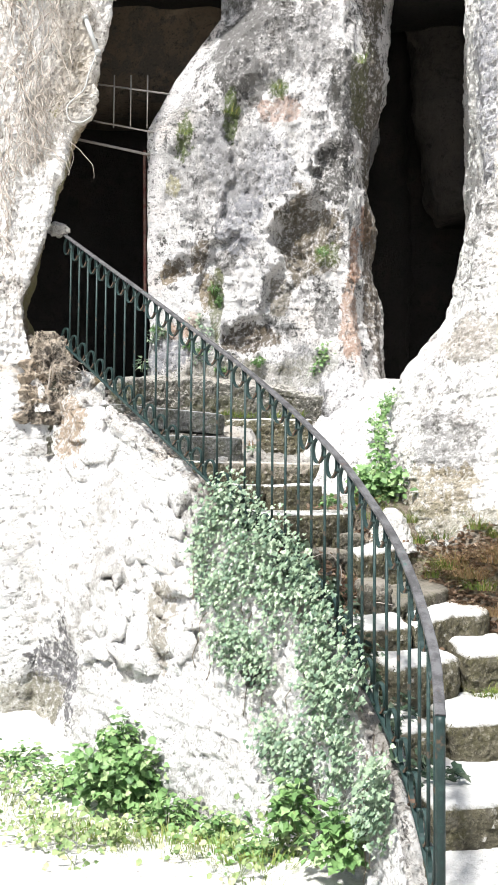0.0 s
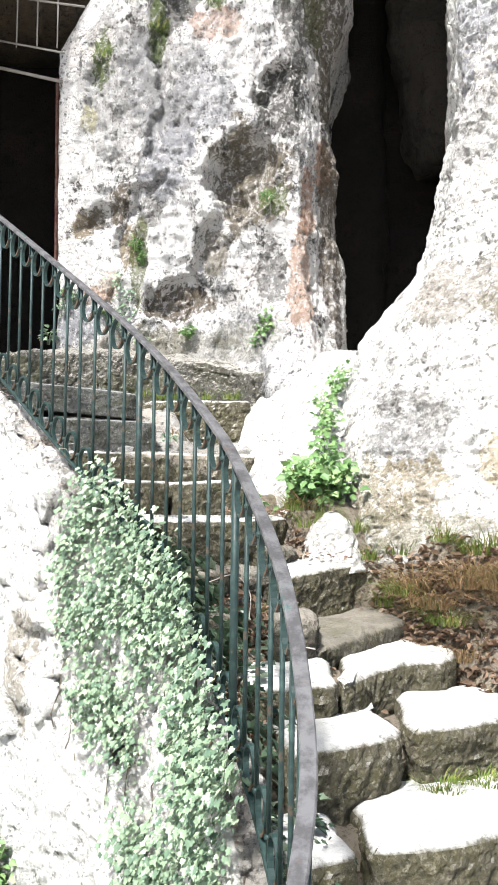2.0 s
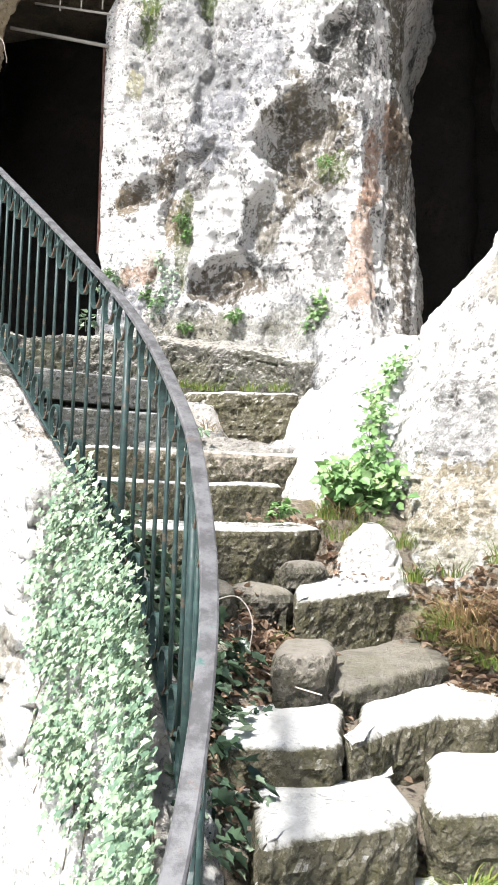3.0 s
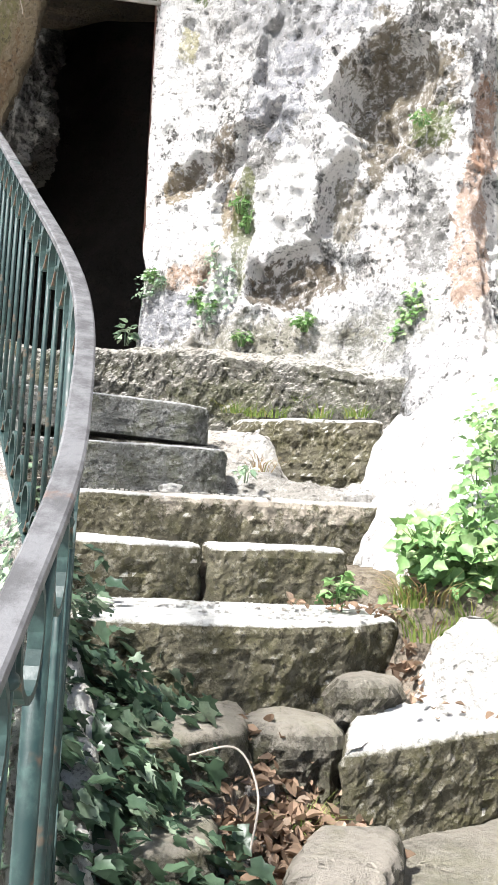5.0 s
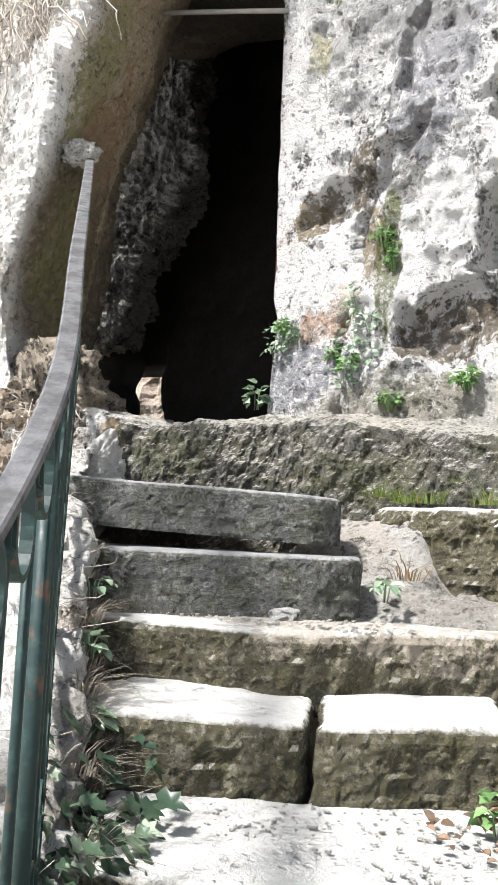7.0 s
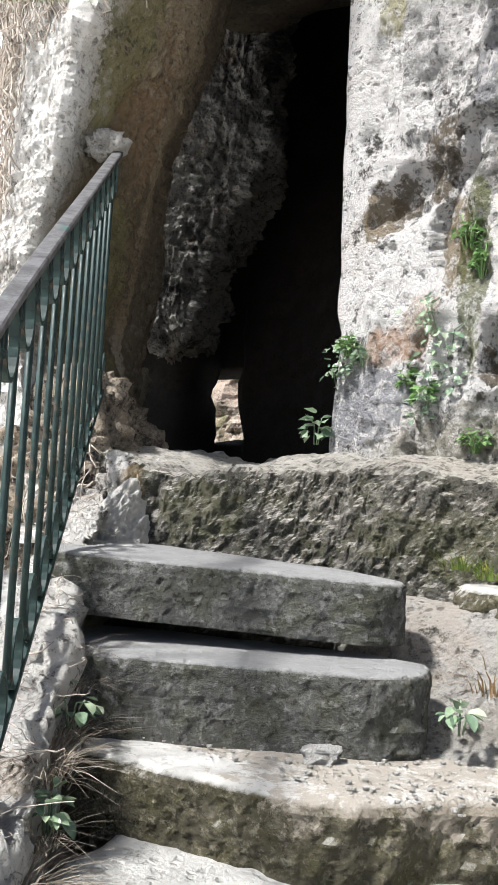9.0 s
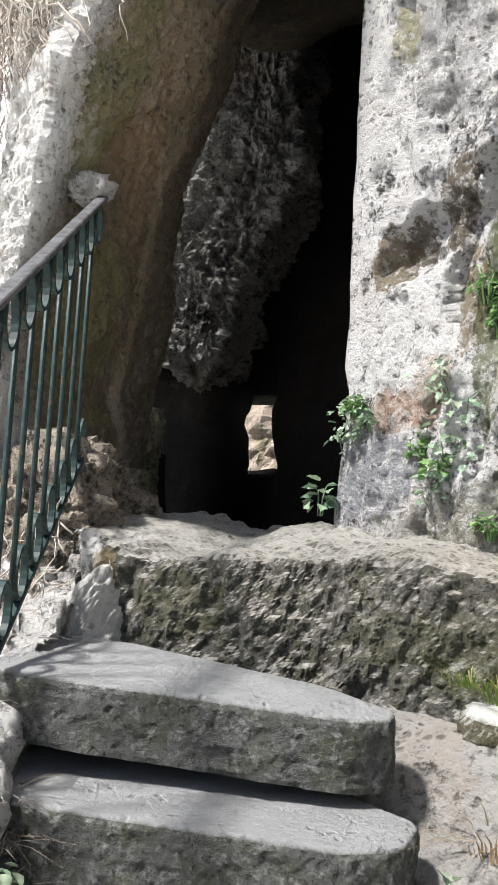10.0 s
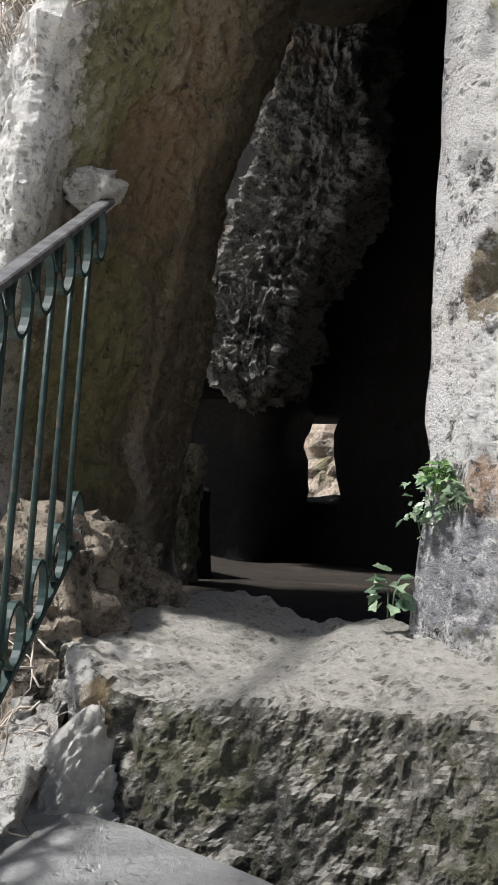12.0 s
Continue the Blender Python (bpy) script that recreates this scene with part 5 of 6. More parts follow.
def build_ivy():
    ivy = new("ivy")
    tagged(ivy, "dense dark green ivy hanging over the wall and railing", "ivy", kind="stuff")
    area = [(2.86, 1.62), (2.47, 1.72), (2.04, 1.45), (1.76, 1.36), (1.41, 1.1), (1.06, 0.9), (0.9, 0.7), (0.66, 0.5), (0.66, 0.2), (1.46, 0.02), (1.95, 0.2), (2.07, 0.5), (2.5, 0.66), (2.75, 0.88), (2.9, 1.3)]
    spots = []
    while len(spots) < 6200:
        s, z = rnd.uniform(0.6, 2.95), rnd.uniform(0.0, 1.75)
        if not inside(area, s + rnd.gauss(0, 0.04), z + rnd.gauss(0, 0.05)):
            continue
        dens = 0.22 + 1.7 * noise.noise((s * 3.1, z * 3.1, 0.3))
        if rnd.random() > dens + 0.35:
            continue
        p, n = on_wall(s, z, 0.02 + 0.10 * rnd.random() ** 1.5)
        spots.append((p, n + np.array([0.1, -0.3, 0.7]) + gauss(0.35), np.array([0, 0, -1]) + gauss(0.4), rnd.uniform(0.014, 0.036)))
    v, f = leaves(IVY, spots)
    tagged(link_mesh("foliage", v, f, IVY_LEAF, ivy), kind="stuff")
    # over the top of the wall, between railing and steps
    inner = []
    top, nrm, zt, run = FRAME
    while len(inner) < 1900:
        s = rnd.uniform(0.75, 2.75) if len(inner) < 900 else (rnd.uniform(1.9, 2.7) if len(inner) < 1500 else rnd.uniform(2.2, 2.95))
        x, y, z = (np.interp(s, run, a) for a in (top[:, 0], top[:, 1], zt))
        nx, ny = np.interp(s, run, nrm[:, 0]), np.interp(s, run, nrm[:, 1])
        o = 0.02 - (0.30 if len(inner) < 900 else 0.42 if len(inner) < 1500 else 0.26) * rnd.random() ** 1.2
        hump = 0.75 + 0.6 * noise.noise((s * 2.6, 4.0, 0.0))
        if rnd.random() > hump:
            continue
        p = np.array([x + nx * o, y + ny * o, z + rnd.uniform(-0.30, 0.10) + 0.4 * o])
        p[2] = max(p[2], bank_z(p[0], p[1]) + rnd.uniform(0.0, 0.12))
        inner.append((p, np.array([-nx * 0.6, -ny * 0.6, 0.8]) + gauss(0.4), np.array([-nx, -ny, -0.9]) + gauss(0.5), rnd.choice((0.025, 0.03, 0.038, 0.046, 0.056, 0.07))))
    v, f = leaves(IVY, inner)
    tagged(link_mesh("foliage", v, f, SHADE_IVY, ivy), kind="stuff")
    bm = bmesh.new()
    for _ in range(70):
        s, z = rnd.uniform(0.8, 2.85), rnd.uniform(0.1, 1.5)
        if inside(area, s, z):
            l = []
            for k in range(8):
                p, n = on_wall(s, z, 0.02)
                l.append(p)
                s, z = s + rnd.gauss(0, 0.02), z - 0.05
            tube(bm, l, 0.003, 4)
    tagged(part("stem", bm, EARTH, ivy), kind="stuff")


build_ivy()


def bush(name, label, centre, radii, count, size, mat, shape=BROAD, up=0.8, category="plant"):
    """A low leafy plant: leaves on short stems over a dome."""
    c = np.array(centre)
    r = np.array(radii)
    spots, lines = [], []
    if mat is FRESH_LEAF:
        count, size = int(count * 1.7), size * 0.72
    for _ in range(count):
        d = gauss()
        d[2] = abs(d[2])
        d /= np.linalg.norm(d)
        k = rnd.uniform(0.45, 1.0) * (0.8 + 0.35 * noise.noise(d * 2.3 + c))
        p = c + d * r * k
        spots.append((p, d * 0.6 + np.array([0, 0, up]) + gauss(0.3), np.array([d[0], d[1], -0.15]) + gauss(0.35), size * rnd.uniform(0.6, 1.25)))
        if rnd.random() < 0.25:
            lines.append([c + np.array([d[0] * r[0] * 0.2, d[1] * r[1] * 0.2, -0.03]), c + (p - c) * 0.6, p])
    plant = new(name)
    tagged(plant, label, category)
    v, f = leaves(shape, spots)
    tagged(link_mesh("foliage", v, f, mat, plant), kind="stuff")
    bm = bmesh.new()
    stems(bm, lines, 0.0025)
    if lines:
        tagged(part("stem", bm, mat, plant), kind="stuff")
    else:
        bm.free()
    return plant


def tuft(name, label, centre, radius, count, length, mat, lean=0.5, category="grass"):
    verts, faces = [], []
    c = np.array(centre)
    for _ in range(count):
        a = rnd.uniform(0, 2 * math.pi)
        b = c + np.array([math.cos(a), math.sin(a), 0]) * radius * rnd.random() ** 0.5
        out = np.array([math.cos(a), math.sin(a), 0]) * lean * rnd.uniform(0.3, 1.2) + gauss(0.15)
        l = length * rnd.uniform(0.5, 1.2)
        w = np.array([-math.sin(a), math.cos(a), 0]) * rnd.uniform(0.0015, 0.004)
        k = len(verts)
        for t in (0, 0.35, 0.7, 1.0):
            p = b + np.array([0, 0, 1]) * l * t * (1 - 0.45 * t * lean) + out * l * t * t
            verts += [p - w * (1 - 0.9 * t), p + w * (1 - 0.9 * t)]
        faces += [(k + 2 * i, k + 2 * i + 1, k + 2 * i + 3, k + 2 * i + 2) for i in range(3)]
    ob = link_mesh(name, verts, faces, mat, smooth=False)
    return tagged(ob, label, category, kind="stuff")


# plants at the wall's foot
bush("leafy_plant", "bright green leafy plant at the wall's foot", (-0.72, 5.46, -0.28), (0.34, 0.22, 0.42), 330, 0.075, FRESH_LEAF)
bush("leafy_plant", "bright green leafy plant growing up the wall", (-0.80, 5.60, -0.05), (0.16, 0.12, 0.30), 90, 0.07, FRESH_LEAF)
bush("leafy_plant", "yellow-green leafy plant on the gravel", (-1.55, 5.95, -0.28), (0.36, 0.3, 0.22), 170, 0.055, FRESH_LEAF)
bush("leafy_plant", "low green leafy plant on the gravel", (-0.15, 4.82, -0.30), (0.30, 0.22, 0.24), 190, 0.06, FRESH_LEAF)
bush("leafy_plant", "low green leafy plant below the ivy", (0.10, 4.30, -0.22), (0.26, 0.2, 0.26), 170, 0.06, FRESH_LEAF)
bush("leafy_plant", "fresh green leafy plant below the ivy", (0.40, 3.92, 0.02), (0.16, 0.18, 0.30), 130, 0.07, FRESH_LEAF)
bush("leafy_plant", "fresh green leafy plant below the ivy", (0.22, 4.28, 0.02), (0.14, 0.14, 0.30), 80, 0.075, FRESH_LEAF)
bush("leafy_plant", "yellow-green leafy plant on the gravel", (-1.15, 5.70, -0.32), (0.3, 0.24, 0.24), 150, 0.055, FRESH_LEAF)
bush("leafy_plant", "bright green leafy plant at the wall's foot", (-0.45, 5.15, -0.32), (0.26, 0.2, 0.24), 150, 0.06, FRESH_LEAF)
bush("leafy_plant", "yellow-green leafy plant on the gravel", (-1.95, 6.2, -0.25), (0.3, 0.3, 0.24), 120, 0.055, FRESH_LEAF)
bush("leafy_plant", "low green leafy plant on the gravel", (-0.1, 4.45, -0.3), (0.22, 0.2, 0.2), 120, 0.05, FRESH_LEAF)
for k in range(9):
    x, y = -2.0 + 0.27 * k + rnd.uniform(-0.1, 0.1), 5.75 - 0.2 * k + rnd.uniform(-0.2, 0.1)
    tuft("grass_tuft", "short yellow-green grass on the gravel", (x, y, ground_z(x, y) - 0.02), 0.26, 300, 0.10, GRASS, 0.9)

HERB = leaf_material("herb_leaf", (0.16, 0.25, 0.09), (0.30, 0.37, 0.16), (0.50, 0.50, 0.30), 0.6)
HERBS = []
for k in range(32):
    u = rnd.random()
    x, y = -2.1 + 2.2 * u + rnd.gauss(0, 0.12), 6.0 - 1.75 * u + rnd.gauss(0, 0.2) - 0.1
    HERBS.append(((x, y, ground_z(x, y) + 0.05), 0.13, 34, 0.034))

# plants up the ledge beside the steps
def creeper(label, clumps, mat, shape=BROAD):
    """One plant spread over several clumps: (centre, radius, leaves, leaf size)."""
    spots, lines = [], []
    for c, r, n, size in clumps:
        c = np.array(c, float)
        for _ in range(n):
            d = gauss(0.55)
            p = c + d * r
            spots.append((p, np.array([-0.2, -0.7, 0.8]) + gauss(0.45), np.array([d[0], -0.3, -0.4]) + gauss(0.45), size * rnd.uniform(0.5, 1.25)))
            if rnd.random() < 0.12:
                lines.append([c + np.array([0, 0.05, -0.08]), (c + p) / 2, p])
    plant = new("leafy_plant")
    tagged(plant, label, "plant")
    v, f = leaves(shape, spots)
    tagged(link_mesh("foliage", v, f, mat, plant), kind="stuff")
    bm = bmesh.new()
    stems(bm, lines, 0.002)
    tagged(part("stem", bm, mat, plant), kind="stuff")


creeper("low yellow-green herbs spread over the gravel", [((x, y, z), r, n, s) for (x, y, z), r, n, s in HERBS], HERB)
creeper("bright green leafy plant at the wall's foot", [((-0.74 + rnd.uniform(-0.26, 0.26), 5.42 + rnd.uniform(-0.1, 0.1), -0.12 + rnd.uniform(-0.12, 0.16)), 0.12, 60, 0.055) for _ in range(9)], FRESH_LEAF)
creeper("bright green leafy plant at the ledge's foot", [((0.93 + rnd.uniform(-0.12, 0.1), 6.2 + rnd.uniform(-0.06, 0.06), 1.64 + rnd.uniform(-0.08, 0.08)), 0.10, 60, 0.05) for _ in range(9)], FRESH_LEAF)
creeper("bright green leafy plants growing up the ledge's crack", [((0.93 + 0.12 * w + rnd.uniform(-0.05, 0.05), 6.26 + 0.58 * w, 1.74 + 0.64 * w + rnd.uniform(-0.03, 0.03)), 0.075 - 0.03 * w, 22, 0.040 - 0.012 * w) for w in np.linspace(0.1, 1, 20) if math.sin(17 * w) > -0.75], FRESH_LEAF)
tuft("grass_tuft", "dry yellow grass beside the ledge plant", (0.83, 6.2, 1.5), 0.12, 170, 0.17, STRAW, 1.3)
tuft("grass_tuft", "yellow-green grass beside the ledge plant", (0.82, 6.28, 1.62), 0.08, 220, 0.18, GRASS, 0.9)
for k in range(16):
    x = 1.3 + 0.042 * k
    y = 5.74 - 0.5 * (x - 1.3) + rnd.uniform(-0.22, 0.1)
    tuft("grass_tuft", "dry rust-coloured grass hanging on the bank", (x, y, bank_z(x, y)), 0.11, 170, rnd.uniform(0.12, 0.24), STRAW if k % 4 else GRASS, 1.3)
for x, y in ((1.3, 5.9), (1.5, 5.75), (1.15, 5.95), (1.7, 5.62), (0.84, 6.02), (0.95, 6.06), (1.08, 6.02), (0.78, 6.12), (1.22, 5.8)):
    tuft("grass_tuft", "green grass at the foot of the boulder", (x, y, bank_z(x, y)), 0.08, 90, 0.12, GRASS, 0.8)
tuft("grass_tuft", "thin green grass between two steps", (1.25, 4.64, 0.55), 0.09, 170, 0.08, GRASS, 1.0)
tuft("grass_tuft", "thin green grass between two steps", (1.42, 4.71, 0.55), 0.09, 140, 0.07, GRASS, 1.0)
tuft("grass_tuft", "thin green grass on the earth between steps", (0.60, 5.47, bank_z(0.60, 5.47)), 0.07, 150, 0.07, GRASS, 0.9)
tuft("grass_tuft", "dry pale grass at the end of a slab", (0.02, 7.08, 1.93), 0.06, 60, 0.14, STRAW, 1.2)
bush("leafy_plant", "small green plant at the end of a slab", (0.02, 6.85, 1.9), (0.06, 0.06, 0.08), 14, 0.045, IVY_LEAF, OVAL)
tuft("grass_tuft", "thin green grass in the earth beside the steps", (0.68, 6.22, bank_z(0.68, 6.22)), 0.07, 120, 0.09, GRASS, 1.0)
bush("leafy_plant", "small green plant at the end of a step", (0.55, 6.12, 1.5), (0.08, 0.08, 0.1), 22, 0.055, FRESH_LEAF)
bush("leafy_plant", "green leafy plant in the doorway's corner", (-0.97, 7.78, 2.66), (0.07, 0.06, 0.12), 22, 0.05, IVY_LEAF)
bush("leafy_plant", "small ivy-like plant rooted in the wall", (-0.75, 7.74, 2.95), (0.07, 0.05, 0.06), 26, 0.035, IVY_LEAF, IVY)
bush("leafy_plant", "small green plant rooted in the wall", (-0.45, 7.66, 2.78), (0.07, 0.05, 0.08), 30, 0.04, FRESH_LEAF, IVY)
bush("leafy_plant", "small green plant rooted in the wall", (-0.32, 7.66, 3.33), (0.07, 0.05, 0.12), 30, 0.035, FRESH_LEAF, IVY)
bush("leafy_plant", "small green plant rooted in the wall", (0.62, 7.42, 2.68), (0.09, 0.06, 0.1), 40, 0.035, FRESH_LEAF, IVY)
bush("leafy_plant", "small green plant rooted in the wall", (0.62, 7.42, 3.62), (0.06, 0.05, 0.07), 24, 0.03, FRESH_LEAF, IVY)
for p, r, n, sz in (((-0.27, 7.66, 3.22), (0.05, 0.05, 0.16), 44, 0.03), ((0.08, 7.56, 2.68), (0.08, 0.05, 0.08), 40, 0.035), ((-0.26, 7.62, 2.62), (0.07, 0.05, 0.07), 36, 0.03), ((-0.55, 7.72, 2.84), (0.06, 0.05, 0.12), 50, 0.035), ((-0.84, 7.78, 3.0), (0.06, 0.05, 0.07), 40, 0.03)):
    bush("leafy_plant", "small green plant rooted in the wall", p, r, n, sz, FRESH_LEAF, IVY)
creeper("trailing green plants rooted in cracks of the wall", [((-0.40 + rnd.uniform(-0.10, 0.08), 7.62, 2.74 + 0.05 * k), 0.05, 12, 0.028) for k in range(8)], IVY_LEAF, IVY)
creeper("green leafy plants rooted above the sill", [((-0.80 + rnd.uniform(-0.10, 0.12), 7.76, 2.95 + rnd.uniform(-0.05, 0.06)), 0.045, 14, 0.028) for k in range(5)], IVY_LEAF, IVY)
creeper("fresh green plants at the foot of the pillar", [((0.62 + rnd.uniform(-0.08, 0.08), 7.40, 2.60 + 0.035 * k), 0.05, 18, 0.03) for k in range(7)], FRESH_LEAF, IVY)
for x, y, z in ((-0.2, 7.4, 2.22), (0.0, 7.4, 2.2), (0.22, 7.36, 2.2), (0.4, 7.3, 2.2), (-0.08, 7.36, 2.2)):
    tuft("grass_tuft", "yellow-green grass at the foot of the wall", (x, y, z), 0.07, 90, 0.08, GRASS, 0.9)
for p, n in (((-0.59, 7.68, 4.75), 60), ((-0.18, 7.6, 4.9), 70), ((0.24, 7.52, 5.08), 40), ((0.1, 7.45, 2.25), 60), ((0.95, 7.4, 5.3), 40)):
    tuft("moss_tuft", "green grassy tuft in a crack of the wall", p, 0.07, n, 0.09, GRASS, 0.9)


# dry grass and small plants along the wall's top
for k in range(22):
    s = 2.75 + 0.055 * k
    x, y, z = (np.interp(s, FRAME[3], a) for a in (FRAME[0][:, 0], FRAME[0][:, 1], FRAME[2]))
    nx, ny = np.interp(s, FRAME[3], FRAME[1][:, 0]), np.interp(s, FRAME[3], FRAME[1][:, 1])
    tuft("grass_tuft", "dry pale grass and roots below the railing", (x - 0.07 * nx, y - 0.07 * ny, z - 0.16 + rnd.uniform(-0.06, 0.1)), 0.06, 70, 0.11, PALE_STRAW, 1.4)
    if k % 5 == 2:
        bush("leafy_plant", "small green plant below the railing", (x - 0.1 * nx, y - 0.1 * ny, z - 0.12), (0.06, 0.06, 0.08), 26, 0.04, IVY_LEAF, OVAL)


# leaf litter on bank and steps
def litter():
    spots = []
    for cx, cy, rx, ry, n in ((1.45, 5.5, 0.2, 0.15, 1500), (1.25, 5.75, 0.14, 0.12, 500), (1.36, 5.56, 0.1, 0.1, 500), (1.8, 5.2, 0.3, 0.2, 350), (1.5, 5.3, 0.1, 0.12, 250), (0.6, 5.05, 0.13, 0.22, 900), (0.62, 4.1, 0.1, 0.2, 160), (0.54, 5.5, 0.10, 0.1, 200), (0.3, 5.3, 0.14, 0.12, 200), (0.62, 5.42, 0.10, 0.09, 420), (0.72, 6.26, 0.07, 0.07, 160), (0.78, 5.95, 0.06, 0.06, 80), (0.95, 5.55, 0.1, 0.1, 80)):
        for _ in range(n):
            x, y = cx + rnd.gauss(0, rx), cy + rnd.gauss(0, ry)
            spots.append(((x, y, bank_z(x, y) + rnd.uniform(0.005, 0.035)), np.array([0, 0, 1]) + gauss(0.5), gauss(), rnd.uniform(0.018, 0.052)))
    for cx, cy, z, r, n in ((0.62, 6.02, 1.475, 0.08, 40), (0.5, 6.15, 1.475, 0.1, 16), (0.9, 5.75, 1.27, 0.08, 12)):
        for _ in range(n):
            spots.append(((cx + rnd.gauss(0, r), cy + rnd.gauss(0, r), z + rnd.uniform(0, 0.02)), np.array([0, 0, 1]) + gauss(0.4), gauss(), rnd.uniform(0.018, 0.042)))
    v, f = leaves(OVAL, spots, 0.5)
    tagged(link_mesh("leaf_litter", v, f, DRY_LEAF, smooth=False), "brown dry leaves scattered on bank and steps", "dead leaves", kind="stuff")


litter()


# roots hanging over the outcrop
def build_roots():
    m = Nodes("root_bark", 0.85, 0.2)
    bark = m.done(m.mix(m.noise(30, 4, 0.6), (0.26, 0.22, 0.18), (0.54, 0.48, 0.42)), m.noise(90), 0.4, 0.003)
    bm = bmesh.new()
    for _ in range(460):
        x, z = rnd.uniform(-2.5, -1.35), rnd.uniform(3.6, 6.3)
        if x > -1.75 + 0.16 * (z - 3.8):
            x -= 0.3
        y = 7.0 + 0.02 * (z - 3) - 0.02
        r = rnd.choice((0.0015, 0.002, 0.0025, 0.003, 0.005))
        l, dx = [], rnd.gauss(0, 0.03)
        for k in range(rnd.randint(6, 16)):
            if z < 4.1 and x > -1.9:
                break
            l.append((x, y + 0.6 * max(0, -1.95 - x), z))
            dx = 0.7 * dx + rnd.gauss(0, 0.016)
            x, y, z = x + dx, 6.99 + rnd.gauss(0, 0.02), z - rnd.uniform(0.02, 0.07)
        if len(l) > 2:
            tube(bm, l, r, 4)
    ob = part("dry_roots", bm, bark)
    tagged(ob, "tangle of dry pale roots hanging over the outcrop", "roots", kind="stuff")
    bm = bmesh.new()
    for _ in range(70):
        a = rnd.uniform(0, 1)
        x, y, z = -1.25 - 0.45 * a + rnd.gauss(0, 0.05), 6.88 + 0.1 * a + rnd.gauss(0, 0.05), 2.6 - 0.35 * rnd.random()
        l, d = [], gauss(0.03)
        for k in range(rnd.randint(4, 7)):
            l.append((x, y, z))
            d = 0.6 * d + gauss(0.010)
            x, y, z = x + d[0], y + d[1] - 0.003, z + d[2] - 0.018
        tube(bm, l, rnd.choice((0.0012, 0.0018, 0.003)), 4)
    ob = part("dry_roots", bm, bark)
    tagged(ob, "dry roots matted over the rock by the railing's end", "roots", kind="stuff")
    bm = bmesh.new()
    top, nrm, zt, run = FRAME
    for _ in range(120):
        s = rnd.uniform(2.9, 4.6)
        x, y, z = (np.interp(s, run, a) for a in (top[:, 0], top[:, 1], zt))
        p, d, l = np.array([x, y, z + 0.01]) + gauss(0.04) * [1, 1, 0.3], gauss(0.014), []
        for k in range(rnd.randint(4, 9)):
            l.append(tuple(p))
            d = 0.6 * d + gauss(0.010) * [1, 1, 0.5]
            p = p + d
        tube(bm, l, rnd.choice((0.0008, 0.001, 0.0015)), 4)
    tagged(part("dry_roots", bm, bark), "dry pale roots and twigs along the wall's top", "roots", kind="stuff")
    # thin twigs reaching out to the side
    for pts in ([(-1.7, 7.0, 4.75), (-1.95, 6.95, 4.6), (-2.2, 6.9, 4.5), (-2.6, 6.85, 4.46)], [(-1.9, 7.0, 4.25), (-2.1, 6.95, 4.2), (-2.5, 6.9, 4.22)], [(0.36, 5.36, 1.19), (0.48, 5.32, 1.23), (0.55, 5.26, 1.16), (0.55, 5.22, 1.05)], [(0.60, 5.18, 1.0), (0.7, 5.08, 0.98), (0.82, 5.0, 0.97)]):
        bm = bmesh.new()
        tube(bm, spline(np.array(pts), 24), 0.0028, 5)
        tagged(part("twig", bm, bark), "thin bare pale twig", "twig")


build_roots()


# small stones on the steps
def pebbles():
    shapes = [boulder(80 + k, 1, 1, 1) for k in range(4)]
    for k, (poly, z, label) in enumerate((
            ([(0.91, 5.90), (1.03, 5.90), (1.06, 6.02), (0.93, 6.04)], 1.50, "white boulder on the bank beside the steps"),)):
        tagged(block("boulder", poly, z - 0.3, z, WHITE_STONE, seed=70 + k, lumps=0.06, wear=0.03, edge=0.06, under=-0.45), label, "boulder")
    big = new("pebble", shapes[0])
    big.matrix_world = Matrix.LocRotScale(Vector((-0.20, 6.60, 1.826)), Euler((0, 0, 0.5)), (0.07, 0.045, 0.03))
    tagged(big, "smooth whitish pebble lying on a step", "pebble")
    verts, faces = [], []
    base = np.array([v.co[:] for v in shapes[1].vertices])
    tri = [tuple(p.vertices) for p in shapes[1].polygons]
    for _ in range(700):
        k = rnd.random()
        if k < 0.5:
            c = (rnd.uniform(-0.7, 0.2), rnd.uniform(6.45, 6.85), 1.812)
        else:
            c = (rnd.uniform(-0.2, 0.6), rnd.uniform(5.8, 6.2), 1.462)
        n = len(verts)
        verts += list(base * rnd.choice((0.003, 0.004, 0.005, 0.006, 0.010)) * np.array([1, rnd.uniform(0.6, 1), 0.6]) + np.array(c))
        faces += [tuple(n + i for i in t) for t in tri]
    tagged(link_mesh("grit", verts, faces, WHITE_STONE), "loose grit and small stones on the steps", "grit", kind="stuff")


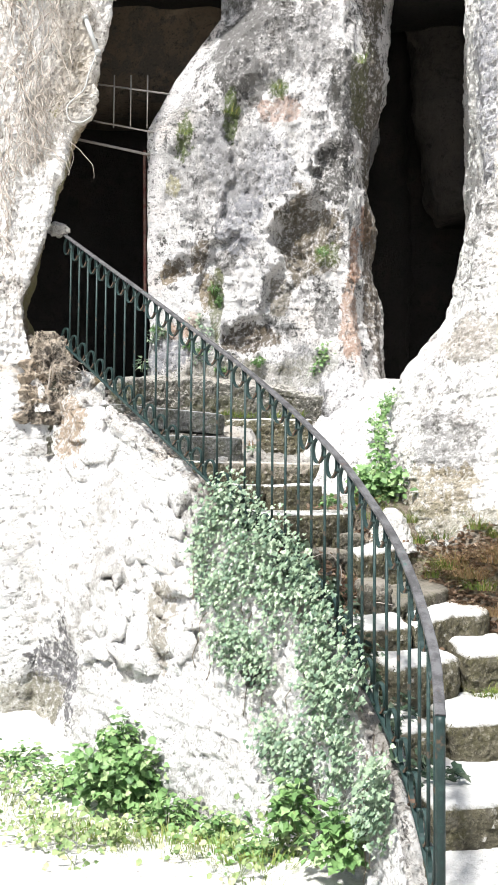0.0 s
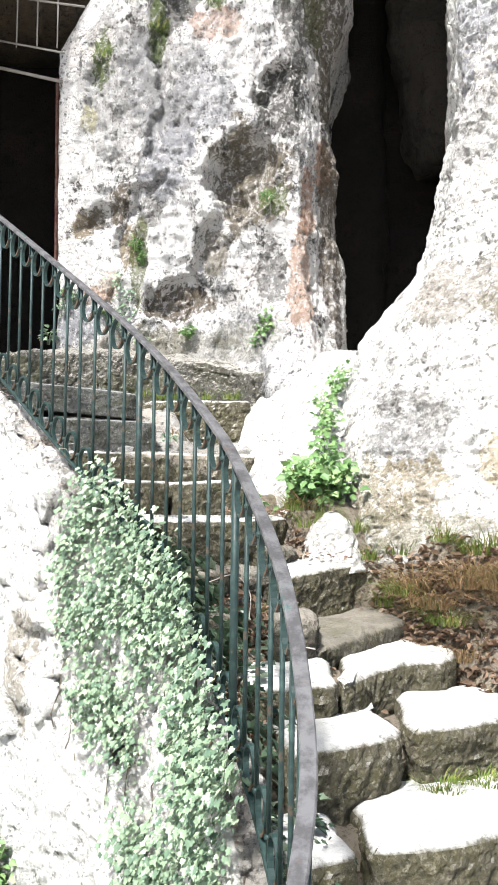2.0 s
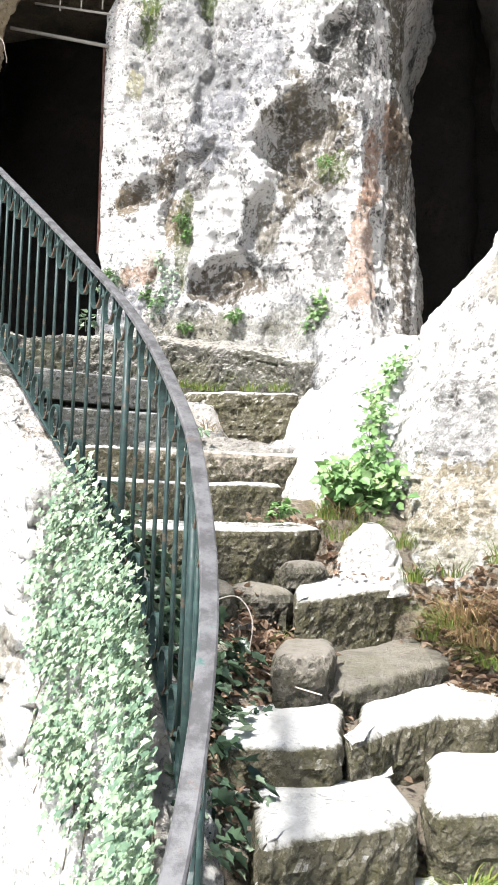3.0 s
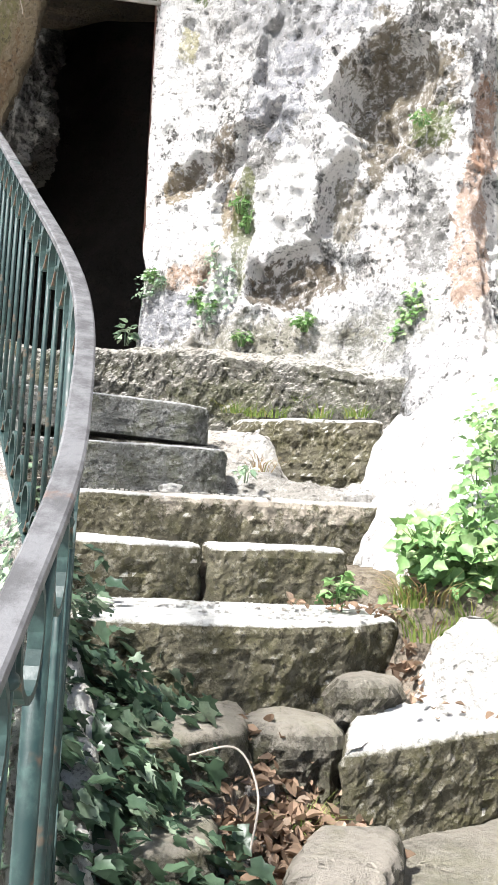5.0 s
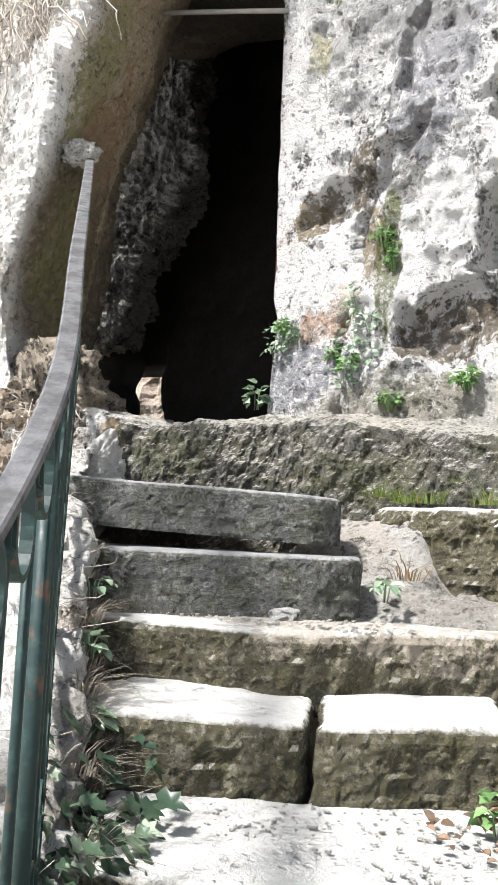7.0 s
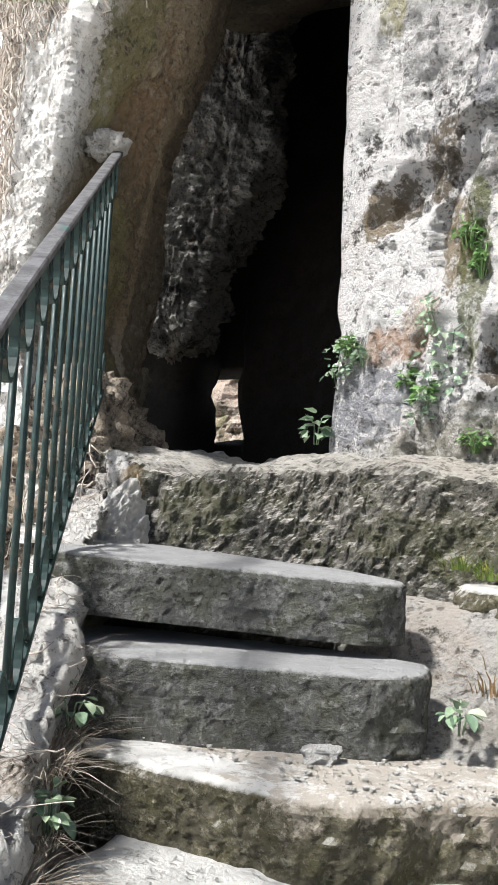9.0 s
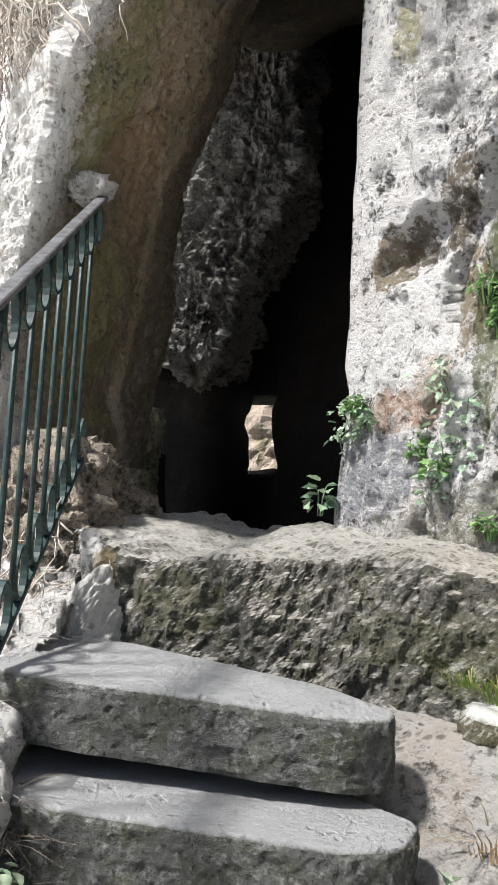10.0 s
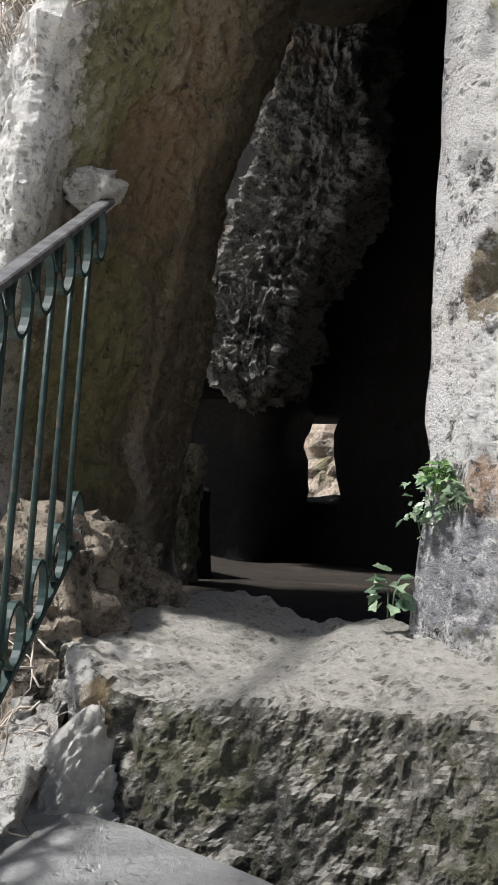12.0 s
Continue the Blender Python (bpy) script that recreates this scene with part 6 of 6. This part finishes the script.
def loose_stones():
    """Broken stones lying among the leaves beside and between the steps."""
    base = boulder(91, 1, 1, 1)
    shape = np.array([v.co[:] for v in base.vertices])
    tri = [tuple(p.vertices) for p in base.polygons]
    verts, faces = [], []
    for cx, cy, rx, ry, n, big in ((0.5, 5.2, 0.09, 0.2, 60, 0.035), (1.2, 5.8, 0.12, 0.08, 60, 0.03), (1.5, 5.45, 0.2, 0.15, 60, 0.03), (0.6, 4.6, 0.06, 0.2, 40, 0.03)):
        for _ in range(n):
            x, y = cx + rnd.gauss(0, rx), cy + rnd.gauss(0, ry)
            n0 = len(verts)
            turn = rnd.uniform(0, 6.28)
            c, s = math.cos(turn), math.sin(turn)
            q = shape * rnd.uniform(0.25, 1.0) * big * np.array([1, rnd.uniform(0.5, 0.9), rnd.uniform(0.4, 0.7)])
            q = np.stack([c * q[:, 0] - s * q[:, 1], s * q[:, 0] + c * q[:, 1], q[:, 2]], 1)
            verts += list(q + np.array([x, y, bank_z(x, y) + 0.004]))
            faces += [tuple(n0 + i for i in t) for t in tri]
    tagged(link_mesh("loose_stones", verts, faces, limestone("broken_stone", (0.46, 0.43, 0.39), (0.32, 0.30, 0.27), (0.1, 0.09, 0.07)), smooth=False), "small broken pale stones among leaves by the steps", "stones", kind="stuff")


pebbles()
loose_stones()


# ---- trees beyond the outcrop ----
def tree(centre, height, radius, seed):
    r = random.Random(seed)
    t = new("tree")
    tagged(t, "broad leafy green tree on the slope beyond", "tree", group="trees beyond")
    c = np.array(centre, float)
    m = Nodes("bark", 0.9)
    bark = m.done(m.mix(m.noise(12), (0.10, 0.08, 0.06), (0.2, 0.17, 0.13)), m.noise(20), 0.5, 0.02)
    bm = bmesh.new()
    tube(bm, [c, c + [0.1, 0, height * 0.3], c + [0, 0.1, height * 0.55]], 0.16, 8)
    for k in range(6):
        a = k * 1.05
        tube(bm, [c + [0, 0, height * (0.3 + 0.04 * k)], c + [math.cos(a) * radius * 0.6, math.sin(a) * radius * 0.6, height * (0.55 + 0.05 * k)]], 0.06, 6)
    part("trunk", bm, bark, t)
    spots = []
    for _ in range(46):
        d = np.array([r.gauss(0, 1) for _ in range(3)])
        d /= np.linalg.norm(d)
        q = c + np.array([0, 0, height * 0.6]) + d * np.array([radius, radius, height * 0.42]) * r.uniform(0.5, 1)
        for _ in range(55):
            e = np.array([r.gauss(0, 1) for _ in range(3)])
            spots.append((q + e * 0.28, e + [0, 0, 1.2], e[::-1] - [0, 0, 0.6], r.uniform(0.12, 0.24)))
    v, f = leaves(OVAL, spots)
    tagged(link_mesh("crown", v, f, TREE_LEAF, t, smooth=False), kind="stuff")


for k, (x, y, h, r) in enumerate(((-9.7, 11.6, 7.4, 1.9), (-9.3, 11.2, 5.8, 1.8), (-10.6, 12.6, 6.4, 2.2), (-10.2, 10.8, 4.2, 1.8), (-11, 11.5, 5.6, 2.0), (-13.5, 14.5, 7.0, 2.6), (-10.5, 15.5, 6.0, 2.2), (-15, 11, 6.5, 2.6))):
    tree((x, y, 0.0), h, r, 40 + k)


# ---- glowing backdrop added for the overexposed white sky, far behind the trees ----
def sky_glow():
    m = Nodes("white_sky_glow", 1.0, 0.0)
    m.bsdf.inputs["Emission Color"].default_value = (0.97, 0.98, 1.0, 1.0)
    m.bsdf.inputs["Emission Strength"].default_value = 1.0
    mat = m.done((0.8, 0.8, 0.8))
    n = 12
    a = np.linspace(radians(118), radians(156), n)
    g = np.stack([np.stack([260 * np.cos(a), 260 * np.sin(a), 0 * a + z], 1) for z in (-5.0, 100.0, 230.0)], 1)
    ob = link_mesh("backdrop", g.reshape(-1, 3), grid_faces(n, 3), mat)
    tagged(ob, "glowing white backdrop standing in for the bright sky beyond the trees", "sky", kind="structure")


sky_glow()
